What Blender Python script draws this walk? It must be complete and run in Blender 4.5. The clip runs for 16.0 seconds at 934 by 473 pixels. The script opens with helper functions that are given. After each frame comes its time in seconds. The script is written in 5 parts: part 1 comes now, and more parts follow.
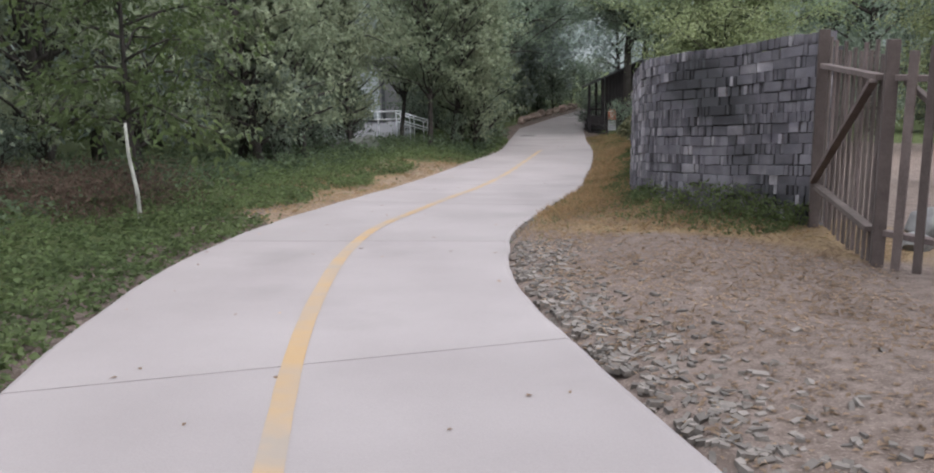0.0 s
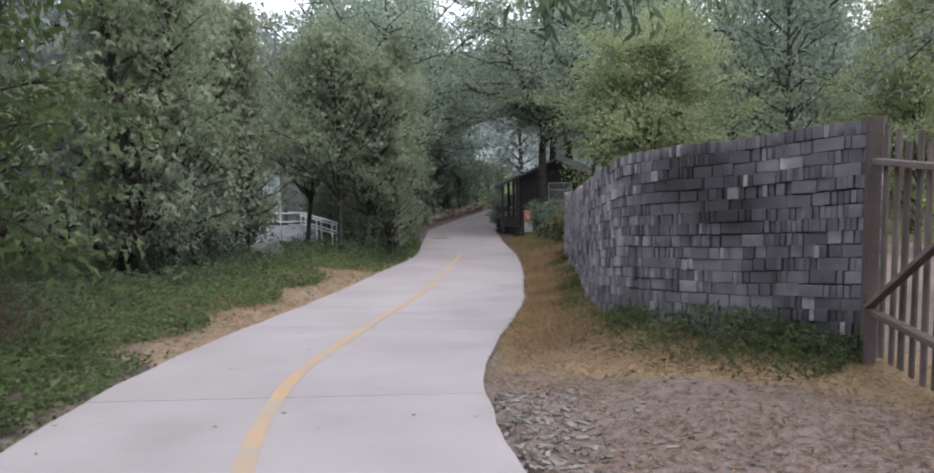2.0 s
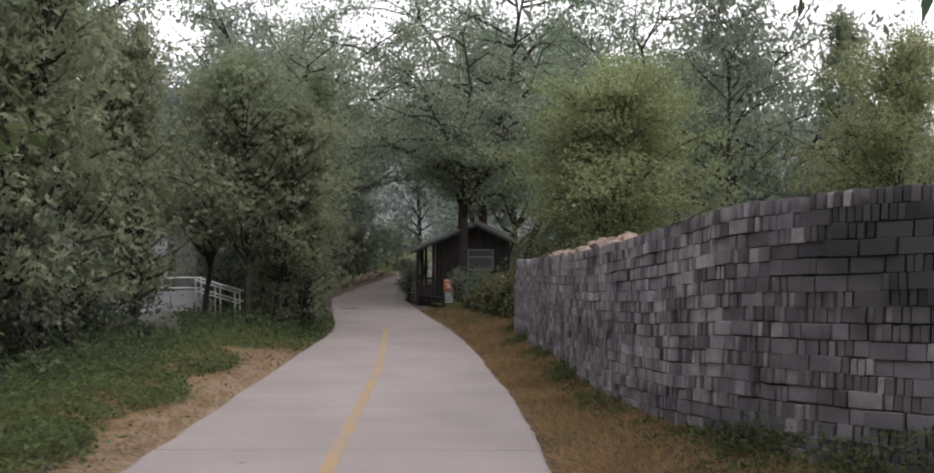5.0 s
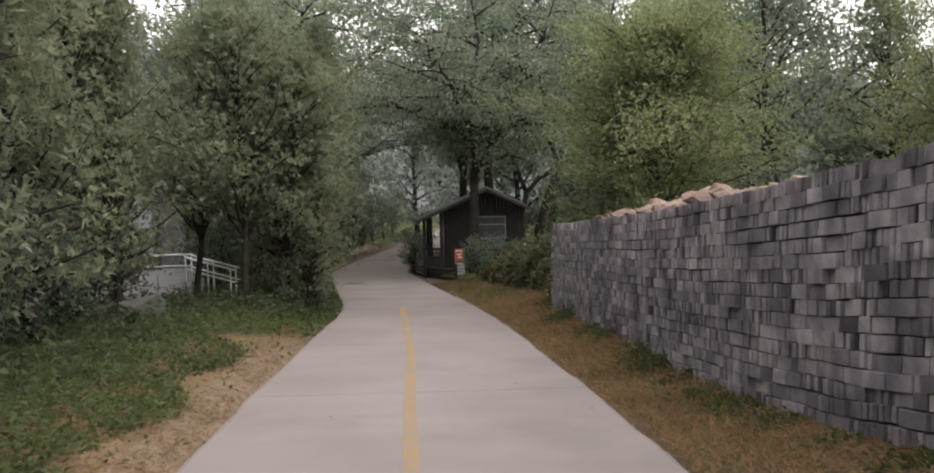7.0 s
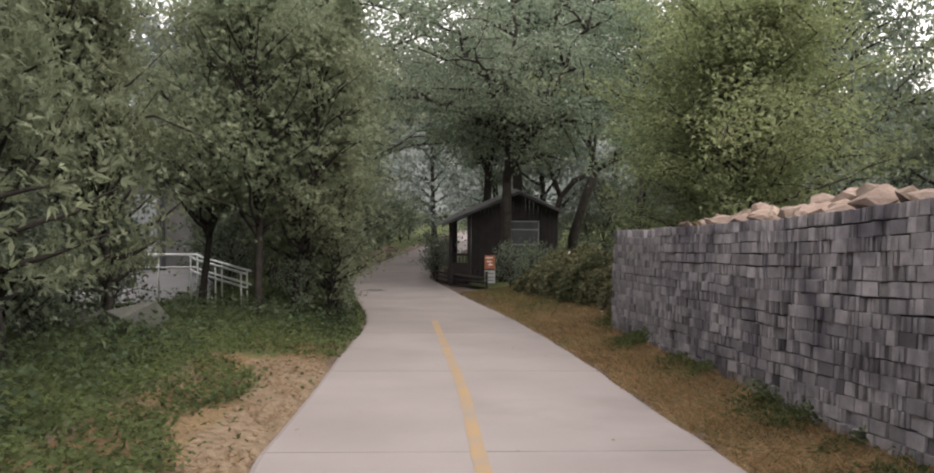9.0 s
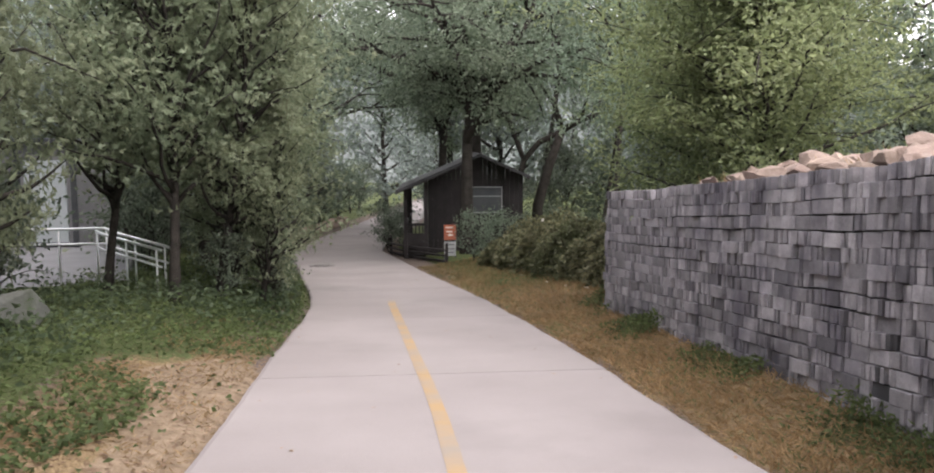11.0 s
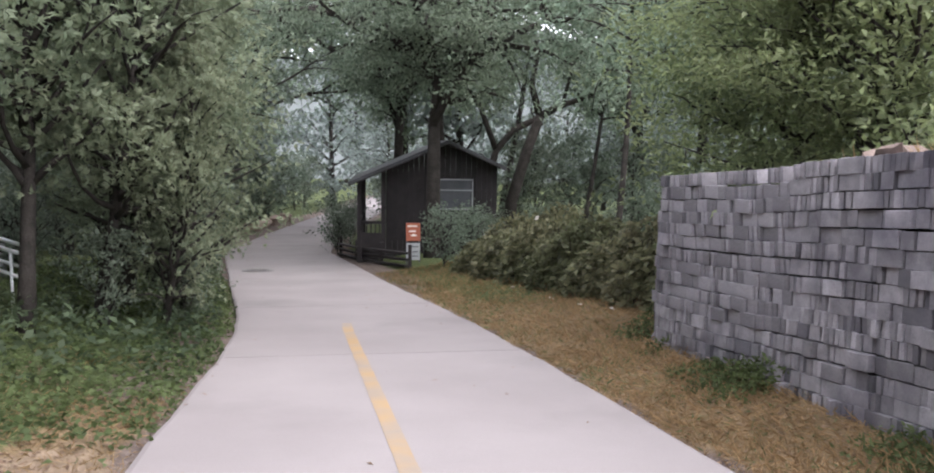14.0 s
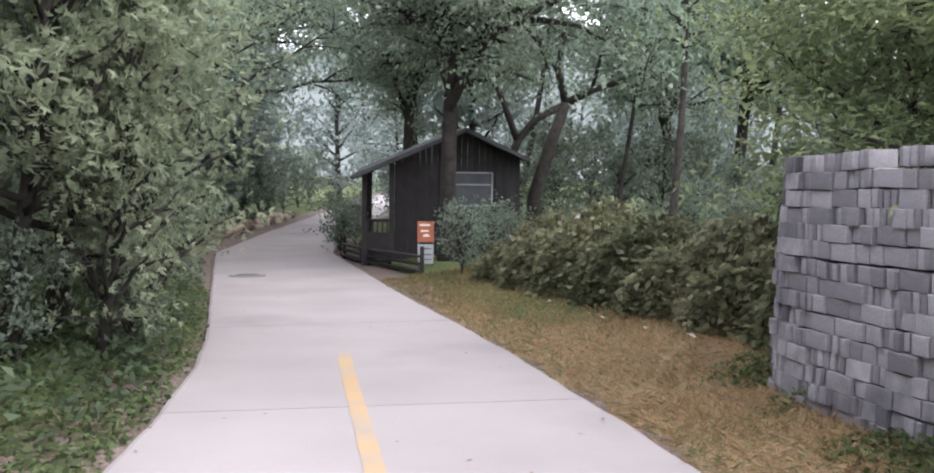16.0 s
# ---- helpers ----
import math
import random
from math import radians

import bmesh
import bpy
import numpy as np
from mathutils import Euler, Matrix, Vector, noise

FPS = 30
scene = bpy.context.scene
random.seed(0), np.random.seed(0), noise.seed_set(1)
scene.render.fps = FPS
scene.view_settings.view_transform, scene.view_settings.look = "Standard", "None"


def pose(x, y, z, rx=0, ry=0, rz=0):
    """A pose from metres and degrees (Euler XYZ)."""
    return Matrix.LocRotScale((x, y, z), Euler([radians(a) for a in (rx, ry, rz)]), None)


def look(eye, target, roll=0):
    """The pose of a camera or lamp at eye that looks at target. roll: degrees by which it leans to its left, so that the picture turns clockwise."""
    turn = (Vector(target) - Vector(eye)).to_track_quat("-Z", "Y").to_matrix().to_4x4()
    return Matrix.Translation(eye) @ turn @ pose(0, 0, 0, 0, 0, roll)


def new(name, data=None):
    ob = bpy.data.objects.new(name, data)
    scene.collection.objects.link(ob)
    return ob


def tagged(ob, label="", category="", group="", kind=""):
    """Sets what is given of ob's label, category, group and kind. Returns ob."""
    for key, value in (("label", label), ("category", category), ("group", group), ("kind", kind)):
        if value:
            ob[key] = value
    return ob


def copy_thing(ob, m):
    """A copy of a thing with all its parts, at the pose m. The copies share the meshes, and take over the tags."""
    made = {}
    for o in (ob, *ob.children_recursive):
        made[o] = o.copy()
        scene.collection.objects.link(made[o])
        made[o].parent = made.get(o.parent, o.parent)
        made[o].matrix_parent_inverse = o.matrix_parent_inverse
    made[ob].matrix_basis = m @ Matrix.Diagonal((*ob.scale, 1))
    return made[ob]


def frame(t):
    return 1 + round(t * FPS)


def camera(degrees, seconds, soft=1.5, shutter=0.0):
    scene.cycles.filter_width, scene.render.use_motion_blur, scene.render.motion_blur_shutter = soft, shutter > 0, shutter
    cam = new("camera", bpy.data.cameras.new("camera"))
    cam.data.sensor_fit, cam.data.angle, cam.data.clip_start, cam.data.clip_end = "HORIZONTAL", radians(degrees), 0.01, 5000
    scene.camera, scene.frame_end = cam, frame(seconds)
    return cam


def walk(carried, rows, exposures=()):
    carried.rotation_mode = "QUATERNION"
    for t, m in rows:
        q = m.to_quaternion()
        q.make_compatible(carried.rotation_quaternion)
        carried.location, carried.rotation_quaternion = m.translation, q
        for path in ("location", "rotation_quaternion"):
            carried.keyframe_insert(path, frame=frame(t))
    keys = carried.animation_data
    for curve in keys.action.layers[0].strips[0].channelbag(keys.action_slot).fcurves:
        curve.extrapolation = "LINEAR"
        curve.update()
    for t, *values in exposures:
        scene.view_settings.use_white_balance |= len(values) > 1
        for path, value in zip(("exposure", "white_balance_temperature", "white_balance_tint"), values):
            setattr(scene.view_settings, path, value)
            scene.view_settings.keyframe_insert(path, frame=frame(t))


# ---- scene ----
cam = camera(56.4, 16.0, soft=1.95)
METRES, EYE, TILT, LEAN, TURN = 20.5, 1.5, 0.0, 0.0, 16.9
ROWS = [
    (0.0, 0.0, 0.0, 0.0, -0.42, -13.28, 1.8),
    (0.5, -0.0053, 0.0271, -0.0022, -1.16, -11.94, 1.5),
    (1.0, -0.0094, 0.0585, -0.0021, -0.95, -11.15, 1.2),
    (1.5, -0.0184, 0.0883, -0.0035, -3.81, -6.94, 1.97),
    (2.0, -0.0247, 0.1199, -0.0064, -7.25, -6.99, 1.33),
    (2.5, -0.0378, 0.1481, -0.0089, -9.43, -6.69, 0.92),
    (3.0, -0.0442, 0.179, -0.0117, -12.82, -4.31, 0.64),
    (3.5, -0.0526, 0.2081, -0.0141, -13.69, -3.61, 0.38),
    (4.0, -0.0594, 0.2337, -0.016, -14.25, -3.32, 0.1),
    (6.5, -0.0702, 0.3875, -0.0292, -16.05, -1.97, -0.07),
    (7.0, -0.0735, 0.4191, -0.0328, -15.99, -4.53, 1.02),
    (7.5, -0.0772, 0.4472, -0.0345, -15.39, -3.61, -0.67),
    (8.0, -0.0747, 0.4799, -0.0358, -14.75, -2.04, -1.31),
    (8.5, -0.0756, 0.5102, -0.0381, -15.08, -3.38, -1.01),
    (9.0, -0.0729, 0.54, -0.0414, -15.22, -4.2, -0.42),
    (9.5, -0.0672, 0.5732, -0.0453, -15.14, -4.54, 0.69),
    (12.0, -0.0331, 0.7271, -0.0613, -19.9, -6.7, -0.61),
    (12.5, -0.0262, 0.7597, -0.0654, -19.45, -6.5, -0.44),
    (13.0, -0.0212, 0.7913, -0.0698, -21.58, -8.1, -0.56),
    (13.5, -0.0144, 0.8217, -0.0728, -22.63, -6.84, -0.85),
    (14.0, -0.0093, 0.8529, -0.0747, -21.94, -6.09, -0.89),
    (14.5, -0.0032, 0.8799, -0.0781, -21.63, -5.7, -0.41),
    (15.0, 0.0064, 0.9109, -0.08, -21.47, -5.34, -0.67),
    (15.5, 0.0158, 0.9421, -0.0832, -21.27, -5.54, -0.72),
    (16.0, 0.026, 0.9739, -0.0858, -21.42, -6.22, -1.06),
]
EXPOSURES = [(0.0, 1.25, 6250, 12), (1.5, 1.25, 6100, 13), (3.0, 0.75, 6230, 15), (4.0, 0.6, 6680, 16), (6.5, 0.6, 6880, 15), (7.2, 0.8, 7180, 16), (8.4, 0.82, 7180, 15), (9.0, 0.95, 7180, 15), (9.7, 1.1, 7080, 15), (12.0, 1.65, 6530, 16), (14.0, 1.68, 6280, 16), (16.0, 2.0, 6180, 16)]
walk(cam, [(t, pose(0, 0, EYE, TILT, LEAN, TURN) @ pose(METRES * x, METRES * y, METRES * z, 90 + pitch, roll, yaw)) for t, x, y, z, yaw, pitch, roll in ROWS],
     EXPOSURES)

# ---------------------------------------------------------------- light
world = bpy.data.worlds.new("overcast_sky")
scene.world = world
world.use_nodes = True
wn, wl = world.node_tree.nodes, world.node_tree.links
sky = wn.new("ShaderNodeTexSky")
sky.sky_type, sky.sun_disc = "NISHITA", False
sky.sun_elevation, sky.sun_rotation = radians(58), radians(145)
sky.air_density, sky.dust_density = 1.0, 4.0
cloud = wn.new("ShaderNodeMix")
cloud.data_type = "RGBA"
cloud.inputs["Factor"].default_value = 0.75
cloud.inputs["B"].default_value = (12.0, 12.2, 12.8, 1)
wl.new(sky.outputs["Color"], cloud.inputs["A"])
wl.new(cloud.outputs["Result"], wn["Background"].inputs["Color"])
wn["Background"].inputs["Strength"].default_value = 0.115

sun = new("sun", bpy.data.lights.new("sun", "SUN"))
sun.data.energy, sun.data.angle, sun.data.color = 1.2, radians(60), (1.0, 0.97, 0.94)
sun.matrix_world = look((0, 0, 20), (-10, 7, 0))

# ---------------------------------------------------------------- materials


def material(name, low, high, scale=8.0, rough=0.8, bump=0.3, fine=60.0, spec=0.3, metal=0.0,
             vary=0.0, thin=0.0, stain=None, bump_dist=0.01, space="Object"):
    """Two scales of noise between two colours, relief, and a change from piece to piece."""
    m = bpy.data.materials.new(name)
    m.use_nodes = True
    n, l = m.node_tree.nodes, m.node_tree.links
    b = n["Principled BSDF"]
    b.inputs["Roughness"].default_value = rough
    b.inputs["Metallic"].default_value = metal
    b.inputs["Specular IOR Level"].default_value = spec
    co = n.new("ShaderNodeTexCoord")
    n1, n2 = n.new("ShaderNodeTexNoise"), n.new("ShaderNodeTexNoise")
    n1.inputs["Scale"].default_value, n1.inputs["Detail"].default_value = scale, 6
    n2.inputs["Scale"].default_value, n2.inputs["Detail"].default_value = fine, 4
    for q in (n1, n2):
        l.new(co.outputs[space], q.inputs["Vector"])
    add = n.new("ShaderNodeMath")
    add.operation = "MULTIPLY_ADD"
    l.new(n2.outputs["Fac"], add.inputs[0])
    add.inputs[1].default_value = 0.45
    l.new(n1.outputs["Fac"], add.inputs[2])
    fac = n.new("ShaderNodeMapRange")
    fac.inputs["From Min"].default_value, fac.inputs["From Max"].default_value = 0.45, 1.0
    l.new(add.outputs[0], fac.inputs["Value"])
    mix = n.new("ShaderNodeMix")
    mix.data_type = "RGBA"
    mix.inputs["A"].default_value, mix.inputs["B"].default_value = (*low, 1), (*high, 1)
    l.new(fac.outputs[0], mix.inputs["Factor"])
    colour = mix.outputs["Result"]
    if stain:
        tint, sc, lo, hi = stain
        n3 = n.new("ShaderNodeTexNoise")
        n3.inputs["Scale"].default_value, n3.inputs["Detail"].default_value = sc, 5
        l.new(co.outputs[space], n3.inputs["Vector"])
        r3 = n.new("ShaderNodeMapRange")
        r3.inputs["From Min"].default_value, r3.inputs["From Max"].default_value = lo, hi
        l.new(n3.outputs["Fac"], r3.inputs["Value"])
        mx = n.new("ShaderNodeMix")
        mx.data_type = "RGBA"
        l.new(r3.outputs[0], mx.inputs["Factor"])
        l.new(colour, mx.inputs["A"])
        mx.inputs["B"].default_value = (*tint, 1)
        colour = mx.outputs["Result"]
    if vary:
        info, geo = n.new("ShaderNodeObjectInfo"), n.new("ShaderNodeNewGeometry")
        s = n.new("ShaderNodeMath")
        s.operation = "ADD"
        l.new(info.outputs["Random"], s.inputs[0])
        l.new(geo.outputs["Random Per Island"], s.inputs[1])
        f = n.new("ShaderNodeMath")
        f.operation = "FRACT"
        l.new(s.outputs[0], f.inputs[0])
        v = n.new("ShaderNodeMapRange")
        v.inputs["To Min"].default_value, v.inputs["To Max"].default_value = 1 - vary, 1 + vary
        l.new(f.outputs[0], v.inputs["Value"])
        h = n.new("ShaderNodeHueSaturation")
        l.new(v.outputs[0], h.inputs["Value"])
        hs = n.new("ShaderNodeMapRange")
        hs.inputs["To Min"].default_value, hs.inputs["To Max"].default_value = 0.5 - vary * 0.05, 0.5 + vary * 0.04
        l.new(info.outputs["Random"], hs.inputs["Value"])
        l.new(hs.outputs[0], h.inputs["Hue"])
        l.new(colour, h.inputs["Color"])
        colour = h.outputs["Color"]
    l.new(colour, b.inputs["Base Color"])
    if bump:
        bp = n.new("ShaderNodeBump")
        bp.inputs["Strength"].default_value, bp.inputs["Distance"].default_value = bump, bump_dist
        l.new(add.outputs[0], bp.inputs["Height"])
        l.new(bp.outputs[0], b.inputs["Normal"])
    if thin:
        tr, ms = n.new("ShaderNodeBsdfTranslucent"), n.new("ShaderNodeMixShader")
        l.new(colour, tr.inputs["Color"])
        ms.inputs["Fac"].default_value = thin
        l.new(b.outputs[0], ms.inputs[1])
        l.new(tr.outputs[0], ms.inputs[2])
        l.new(ms.outputs[0], n["Material Output"].inputs["Surface"])
    return m


def leaf_material(name, low, high, rough=0.5, spec=0.35, vary=0.35):
    return material(name, low, high, scale=0.6, fine=3.0, rough=rough, spec=spec, bump=0, vary=vary, thin=0.55)


M_CONCRETE = material("concrete_path", (0.188, 0.168, 0.164), (0.237, 0.215, 0.210), 0.7, 0.85, 0.25, 90, 0.2,
                      stain=((0.150, 0.134, 0.130), 0.45, 0.57, 0.80), vary=0.03)
M_PAINT = material("worn_yellow_paint", (0.262, 0.178, 0.092), (0.298, 0.205, 0.112), 1.1, 0.75, 0.2, 80, 0.2,
                   stain=((0.215, 0.182, 0.150), 2.2, 0.36, 0.66))
M_BRICK = material("grey_clay_brick", (0.145, 0.138, 0.148), (0.305, 0.288, 0.300), 7, 0.9, 0.5, 70, 0.15, vary=0.32,
                   stain=((0.085, 0.080, 0.096), 1.6, 0.46, 0.70), bump_dist=0.002)
M_DARKBRICK = material("darker_grey_brick", (0.082, 0.078, 0.088), (0.150, 0.143, 0.156), 5, 0.9, 0.5, 70, 0.15, vary=0.3,
                      stain=((0.05, 0.05, 0.053), 0.9, 0.5, 0.68), bump_dist=0.002)
M_CORE = material("dark_brick_core", (0.03, 0.03, 0.032), (0.06, 0.058, 0.06), 8, 0.95, 0.3)
M_WOOD = material("weathered_brown_timber", (0.066, 0.052, 0.047), (0.130, 0.105, 0.096), 4, 0.85, 0.5, 50, 0.2, vary=0.25)
M_HUT = material("dark_stained_planks", (0.014, 0.012, 0.012), (0.030, 0.025, 0.025), 4, 0.7, 0.4, 50, 0.3, vary=0.25)
M_ROOF = material("dark_roof_felt", (0.05, 0.05, 0.052), (0.10, 0.10, 0.102), 3, 0.85, 0.4, 60, 0.2)
M_BARK = material("rough_dark_bark", (0.022, 0.020, 0.018), (0.060, 0.053, 0.047), 6, 0.95, 0.9, 40, 0.1, bump_dist=0.03)
M_PALEBARK = material("pale_peeling_bark", (0.20, 0.20, 0.18), (0.37, 0.37, 0.33), 8, 0.85, 0.4, 50, 0.1)
M_STEEL = material("brushed_steel", (0.78, 0.79, 0.80), (0.88, 0.89, 0.90), 4, 0.42, 0.02, 120, 0.5, metal=1.0)
M_ROCK = material("pinkish_quarry_rock", (0.165, 0.122, 0.100), (0.30, 0.235, 0.198), 3, 0.9, 0.7, 25, 0.2, vary=0.2, bump_dist=0.03,
                  stain=((0.22, 0.19, 0.17), 2.0, 0.55, 0.75))
M_GREYROCK = material("grey_stone", (0.105, 0.105, 0.102), (0.20, 0.20, 0.195), 4, 0.9, 0.6, 30, 0.2, vary=0.3, bump_dist=0.02)
# darker than grey_stone, with green-grey blotches
M_DARKROCK = material("dark_green_grey_stone", (0.060, 0.064, 0.056), (0.125, 0.128, 0.118), 3, 0.9, 0.6, 30, 0.2, bump_dist=0.02, stain=((0.045, 0.058, 0.032), 2.5, 0.5, 0.7))
M_SLATE = material("slate_chips", (0.085, 0.074, 0.066), (0.158, 0.138, 0.124), 9, 0.85, 0.3, 60, 0.25, vary=0.4)
M_WHITE = material("off_white_plaster", (0.38, 0.42, 0.44), (0.50, 0.54, 0.56), 1.5, 0.8, 0.15, 60, 0.2)
M_GREYWALL = material("grey_render", (0.155, 0.155, 0.163), (0.235, 0.235, 0.243), 1.5, 0.9, 0.2, 60, 0.2)
M_DARKMETAL = material("dark_painted_steel", (0.05, 0.055, 0.06), (0.09, 0.095, 0.10), 3, 0.5, 0.1, 60, 0.4)
M_RED = material("faded_orange_red_board", (0.24, 0.075, 0.045), (0.33, 0.11, 0.06), 6, 0.6, 0.1, 60, 0.3)
M_CREAM = material("pale_board_print", (0.55, 0.52, 0.46), (0.68, 0.64, 0.58), 6, 0.7, 0.1, 60, 0.3)
M_GREYBOARD = material("grey_board", (0.22, 0.23, 0.235), (0.33, 0.34, 0.345), 6, 0.7, 0.1, 60, 0.3)
M_IRON = material("cast_iron", (0.10, 0.095, 0.09), (0.17, 0.16, 0.15), 9, 0.6, 0.4, 70, 0.4)

L_CEDAR = leaf_material("cedar_sprays", (0.152, 0.190, 0.124), (0.278, 0.314, 0.200), 0.6, 0.25, 0.25)
L_LOCUST = leaf_material("locust_leaves", (0.138, 0.186, 0.132), (0.248, 0.306, 0.216))
L_WILLOW = leaf_material("narrow_yellowish_leaves", (0.145, 0.180, 0.088), (0.260, 0.300, 0.150))
L_DARK = leaf_material("dark_forest_leaves", (0.112, 0.144, 0.106), (0.208, 0.246, 0.184), 0.55, 0.22)
# Distance haze is put into this paler, bluer leaf colour.
L_HAZED = leaf_material("haze_paled_leaves", (0.172, 0.210, 0.190), (0.290, 0.334, 0.305))
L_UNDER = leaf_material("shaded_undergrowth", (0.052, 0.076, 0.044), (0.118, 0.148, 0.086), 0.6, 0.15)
L_HEDGE = leaf_material("vine_leaves", (0.085, 0.108, 0.055), (0.205, 0.205, 0.120), 0.5, 0.3, 0.5)
L_WEED = leaf_material("bright_weeds", (0.052, 0.078, 0.032), (0.118, 0.154, 0.064), 0.6, 0.18)
L_LIME = leaf_material("lime_leaves", (0.16, 0.24, 0.03), (0.26, 0.36, 0.06))
L_DRY = leaf_material("dry_grass", (0.180, 0.126, 0.062), (0.330, 0.235, 0.122), 0.8, 0.15)
L_LITTER = leaf_material("fallen_leaves", (0.125, 0.088, 0.055), (0.30, 0.225, 0.155), 0.8, 0.15)

L_WITHERED = leaf_material("withered_stalks", (0.065, 0.050, 0.038), (0.140, 0.105, 0.076), 0.8, 0.15)

# ---------------------------------------------------------------- helpers for meshes


def mesh_from(name, verts, faces, mat, smooth=False):
    me = bpy.data.meshes.new(name)
    me.from_pydata([tuple(v) for v in verts], [], faces)
    me.materials.append(mat)
    if smooth:
        me.polygons.foreach_set("use_smooth", [True] * len(me.polygons))
    me.update()
    return me


def part(name, data, mat=None, parent=None, label="", m=None):
    """Links a bmesh or mesh as one object under a thing or part."""
    if isinstance(data, bmesh.types.BMesh):
        me = bpy.data.meshes.new(name)
        data.to_mesh(me)
        data.free()
        me.materials.append(mat)
        data = me
    ob = new(name, data)
    if parent:
        ob.parent = parent
    if m is not None:
        ob.matrix_basis = m
    if label:
        ob["label"] = label
    return ob


def thing(name, label, category, m=None, group="", kind=""):
    ob = new(name)
    ob.empty_display_size = 0.2
    if m is not None:
        ob.matrix_basis = m
    return tagged(ob, label, category, group, kind)


def box(sx, sy, sz, m=None, bevel=0.0, bm=None):
    """A box with its base's centre at the origin of m."""
    bm = bm or bmesh.new()
    r = bmesh.ops.create_cube(bm, size=1, matrix=(m or Matrix()) @ Matrix.Translation((0, 0, sz / 2)) @ Matrix.Diagonal((sx, sy, sz, 1)))
    if bevel:
        e = {e for v in r["verts"] for e in v.link_edges}
        bmesh.ops.bevel(bm, geom=list(e), offset=bevel, segments=2, affect="EDGES", profile=0.6)
    return bm


def beam(p, q, w, h, bevel=0.006, bm=None):
    """A squared timber from p to q."""
    p, q = Vector(p), Vector(q)
    d = q - p
    return box(w, h, d.length, Matrix.Translation(p) @ d.to_track_quat("Z", "X").to_matrix().to_4x4(), bevel, bm)


def tube_into(verts, faces, pts, radii, sides=7):
    """Adds a tapered tube along pts."""
    pts = [Vector(p) for p in pts]
    start = len(verts)
    ref = Vector((0.31, 0.77, 0.2))
    for i, p in enumerate(pts):
        d = (pts[min(i + 1, len(pts) - 1)] - pts[max(i - 1, 0)]).normalized()
        u = d.cross(ref).normalized()
        w = d.cross(u)
        for k in range(sides):
            a = 2 * math.pi * k / sides
            verts.append(p + (u * math.cos(a) + w * math.sin(a)) * radii[i])
    for i in range(len(pts) - 1):
        for k in range(sides):
            a, b = start + i * sides + k, start + i * sides + (k + 1) % sides
            faces.append((a, b, b + sides, a + sides))
    faces.append(tuple(start + k for k in reversed(range(sides))))
    faces.append(tuple(start + (len(pts) - 1) * sides + k for k in range(sides)))


def tube_mesh(name, pts, radius, mat, sides=10):
    v, f = [], []
    tube_into(v, f, pts, [radius] * len(pts), sides)
    return mesh_from(name, v, f, mat, True)


def leaves_mesh(name, pos, way, length, width, mat, rng, fold=0.25, flat=0.5, droop=0.0, face=None, fan=1):
    """One mesh of pointed leaves: each a folded lozenge of its own, turned to the light along face where given."""
    n = len(pos)
    way = way + np.array([0, 0, -droop])
    way /= np.linalg.norm(way, axis=1)[:, None] + 1e-9
    up = rng.normal(size=(n, 3)) * (1 - flat) + (np.array([0, 0, flat]) if face is None else face * flat)
    side = np.cross(way, up)
    side /= np.linalg.norm(side, axis=1)[:, None] + 1e-9
    if fan > 1:
        # a flat spray: several blades from one base
        turns = np.tile(np.linspace(-0.7, 0.7, fan), n)[:, None] + rng.normal(size=(n * fan, 1)) * 0.15
        pos, way, side = np.repeat(pos, fan, 0), np.repeat(way, fan, 0), np.repeat(side, fan, 0)
        way, side = way * np.cos(turns) + side * np.sin(turns), side * np.cos(turns) - way * np.sin(turns)
        n *= fan
    nor = np.cross(side, way)
    ln = (length * rng.uniform(0.6, 1.3, n))[:, None]
    wd = (width * rng.uniform(0.7, 1.25, n))[:, None]
    mid = pos + way * ln * 0.45
    v = np.empty((n, 4, 3))
    v[:, 0] = pos
    v[:, 1] = mid + side * wd * 0.5 + nor * wd * fold
    v[:, 2] = pos + way * ln - nor * ln * 0.12
    v[:, 3] = mid - side * wd * 0.5 + nor * wd * fold
    me = bpy.data.meshes.new(name)
    me.vertices.add(n * 4)
    me.vertices.foreach_set("co", v.ravel())
    me.loops.add(n * 4)
    me.loops.foreach_set("vertex_index", np.arange(n * 4, dtype=np.int32))
    me.polygons.add(n)
    me.polygons.foreach_set("loop_start", np.arange(0, n * 4, 4, dtype=np.int32))
    me.polygons.foreach_set("loop_total", np.full(n, 4, dtype=np.int32))
    me.materials.append(mat)
    me.update(calc_edges=True)
    return me


# ---------------------------------------------------------------- the lie of the land
PROFILE_Y = [-60, -10, 0, 2.2, 4.2, 7.2, 9.6, 10.8, 14.1, 16.0, 17.2, 19.3, 45, 80, 120, 700]
PROFILE_Z = [3.0, 0.5, 0.0, -0.13, -0.33, -0.60, -0.78, -0.93, -1.26, -1.49, -1.60, -1.76, -3.56, -4.6, -4.6, -4.6]
EDGE_Y = [-60, -25, -8, 0, 3.3, 5, 7, 9.5, 12, 13.5, 17, 19.7, 22, 25, 27.2, 29, 33, 44.5, 52, 68, 78, 86, 100, 130]
EDGE_L = [26, 10, 2.0, -1.9, -3.57, -4.38, -5.1, -5.55, -5.92, -6.05, -6.48, -6.62, -6.8, -6.92, -7.1, -7.4, -8.2, -10.45, -10.2, -9.1, -8.4, -7.6, -3.2, 10]
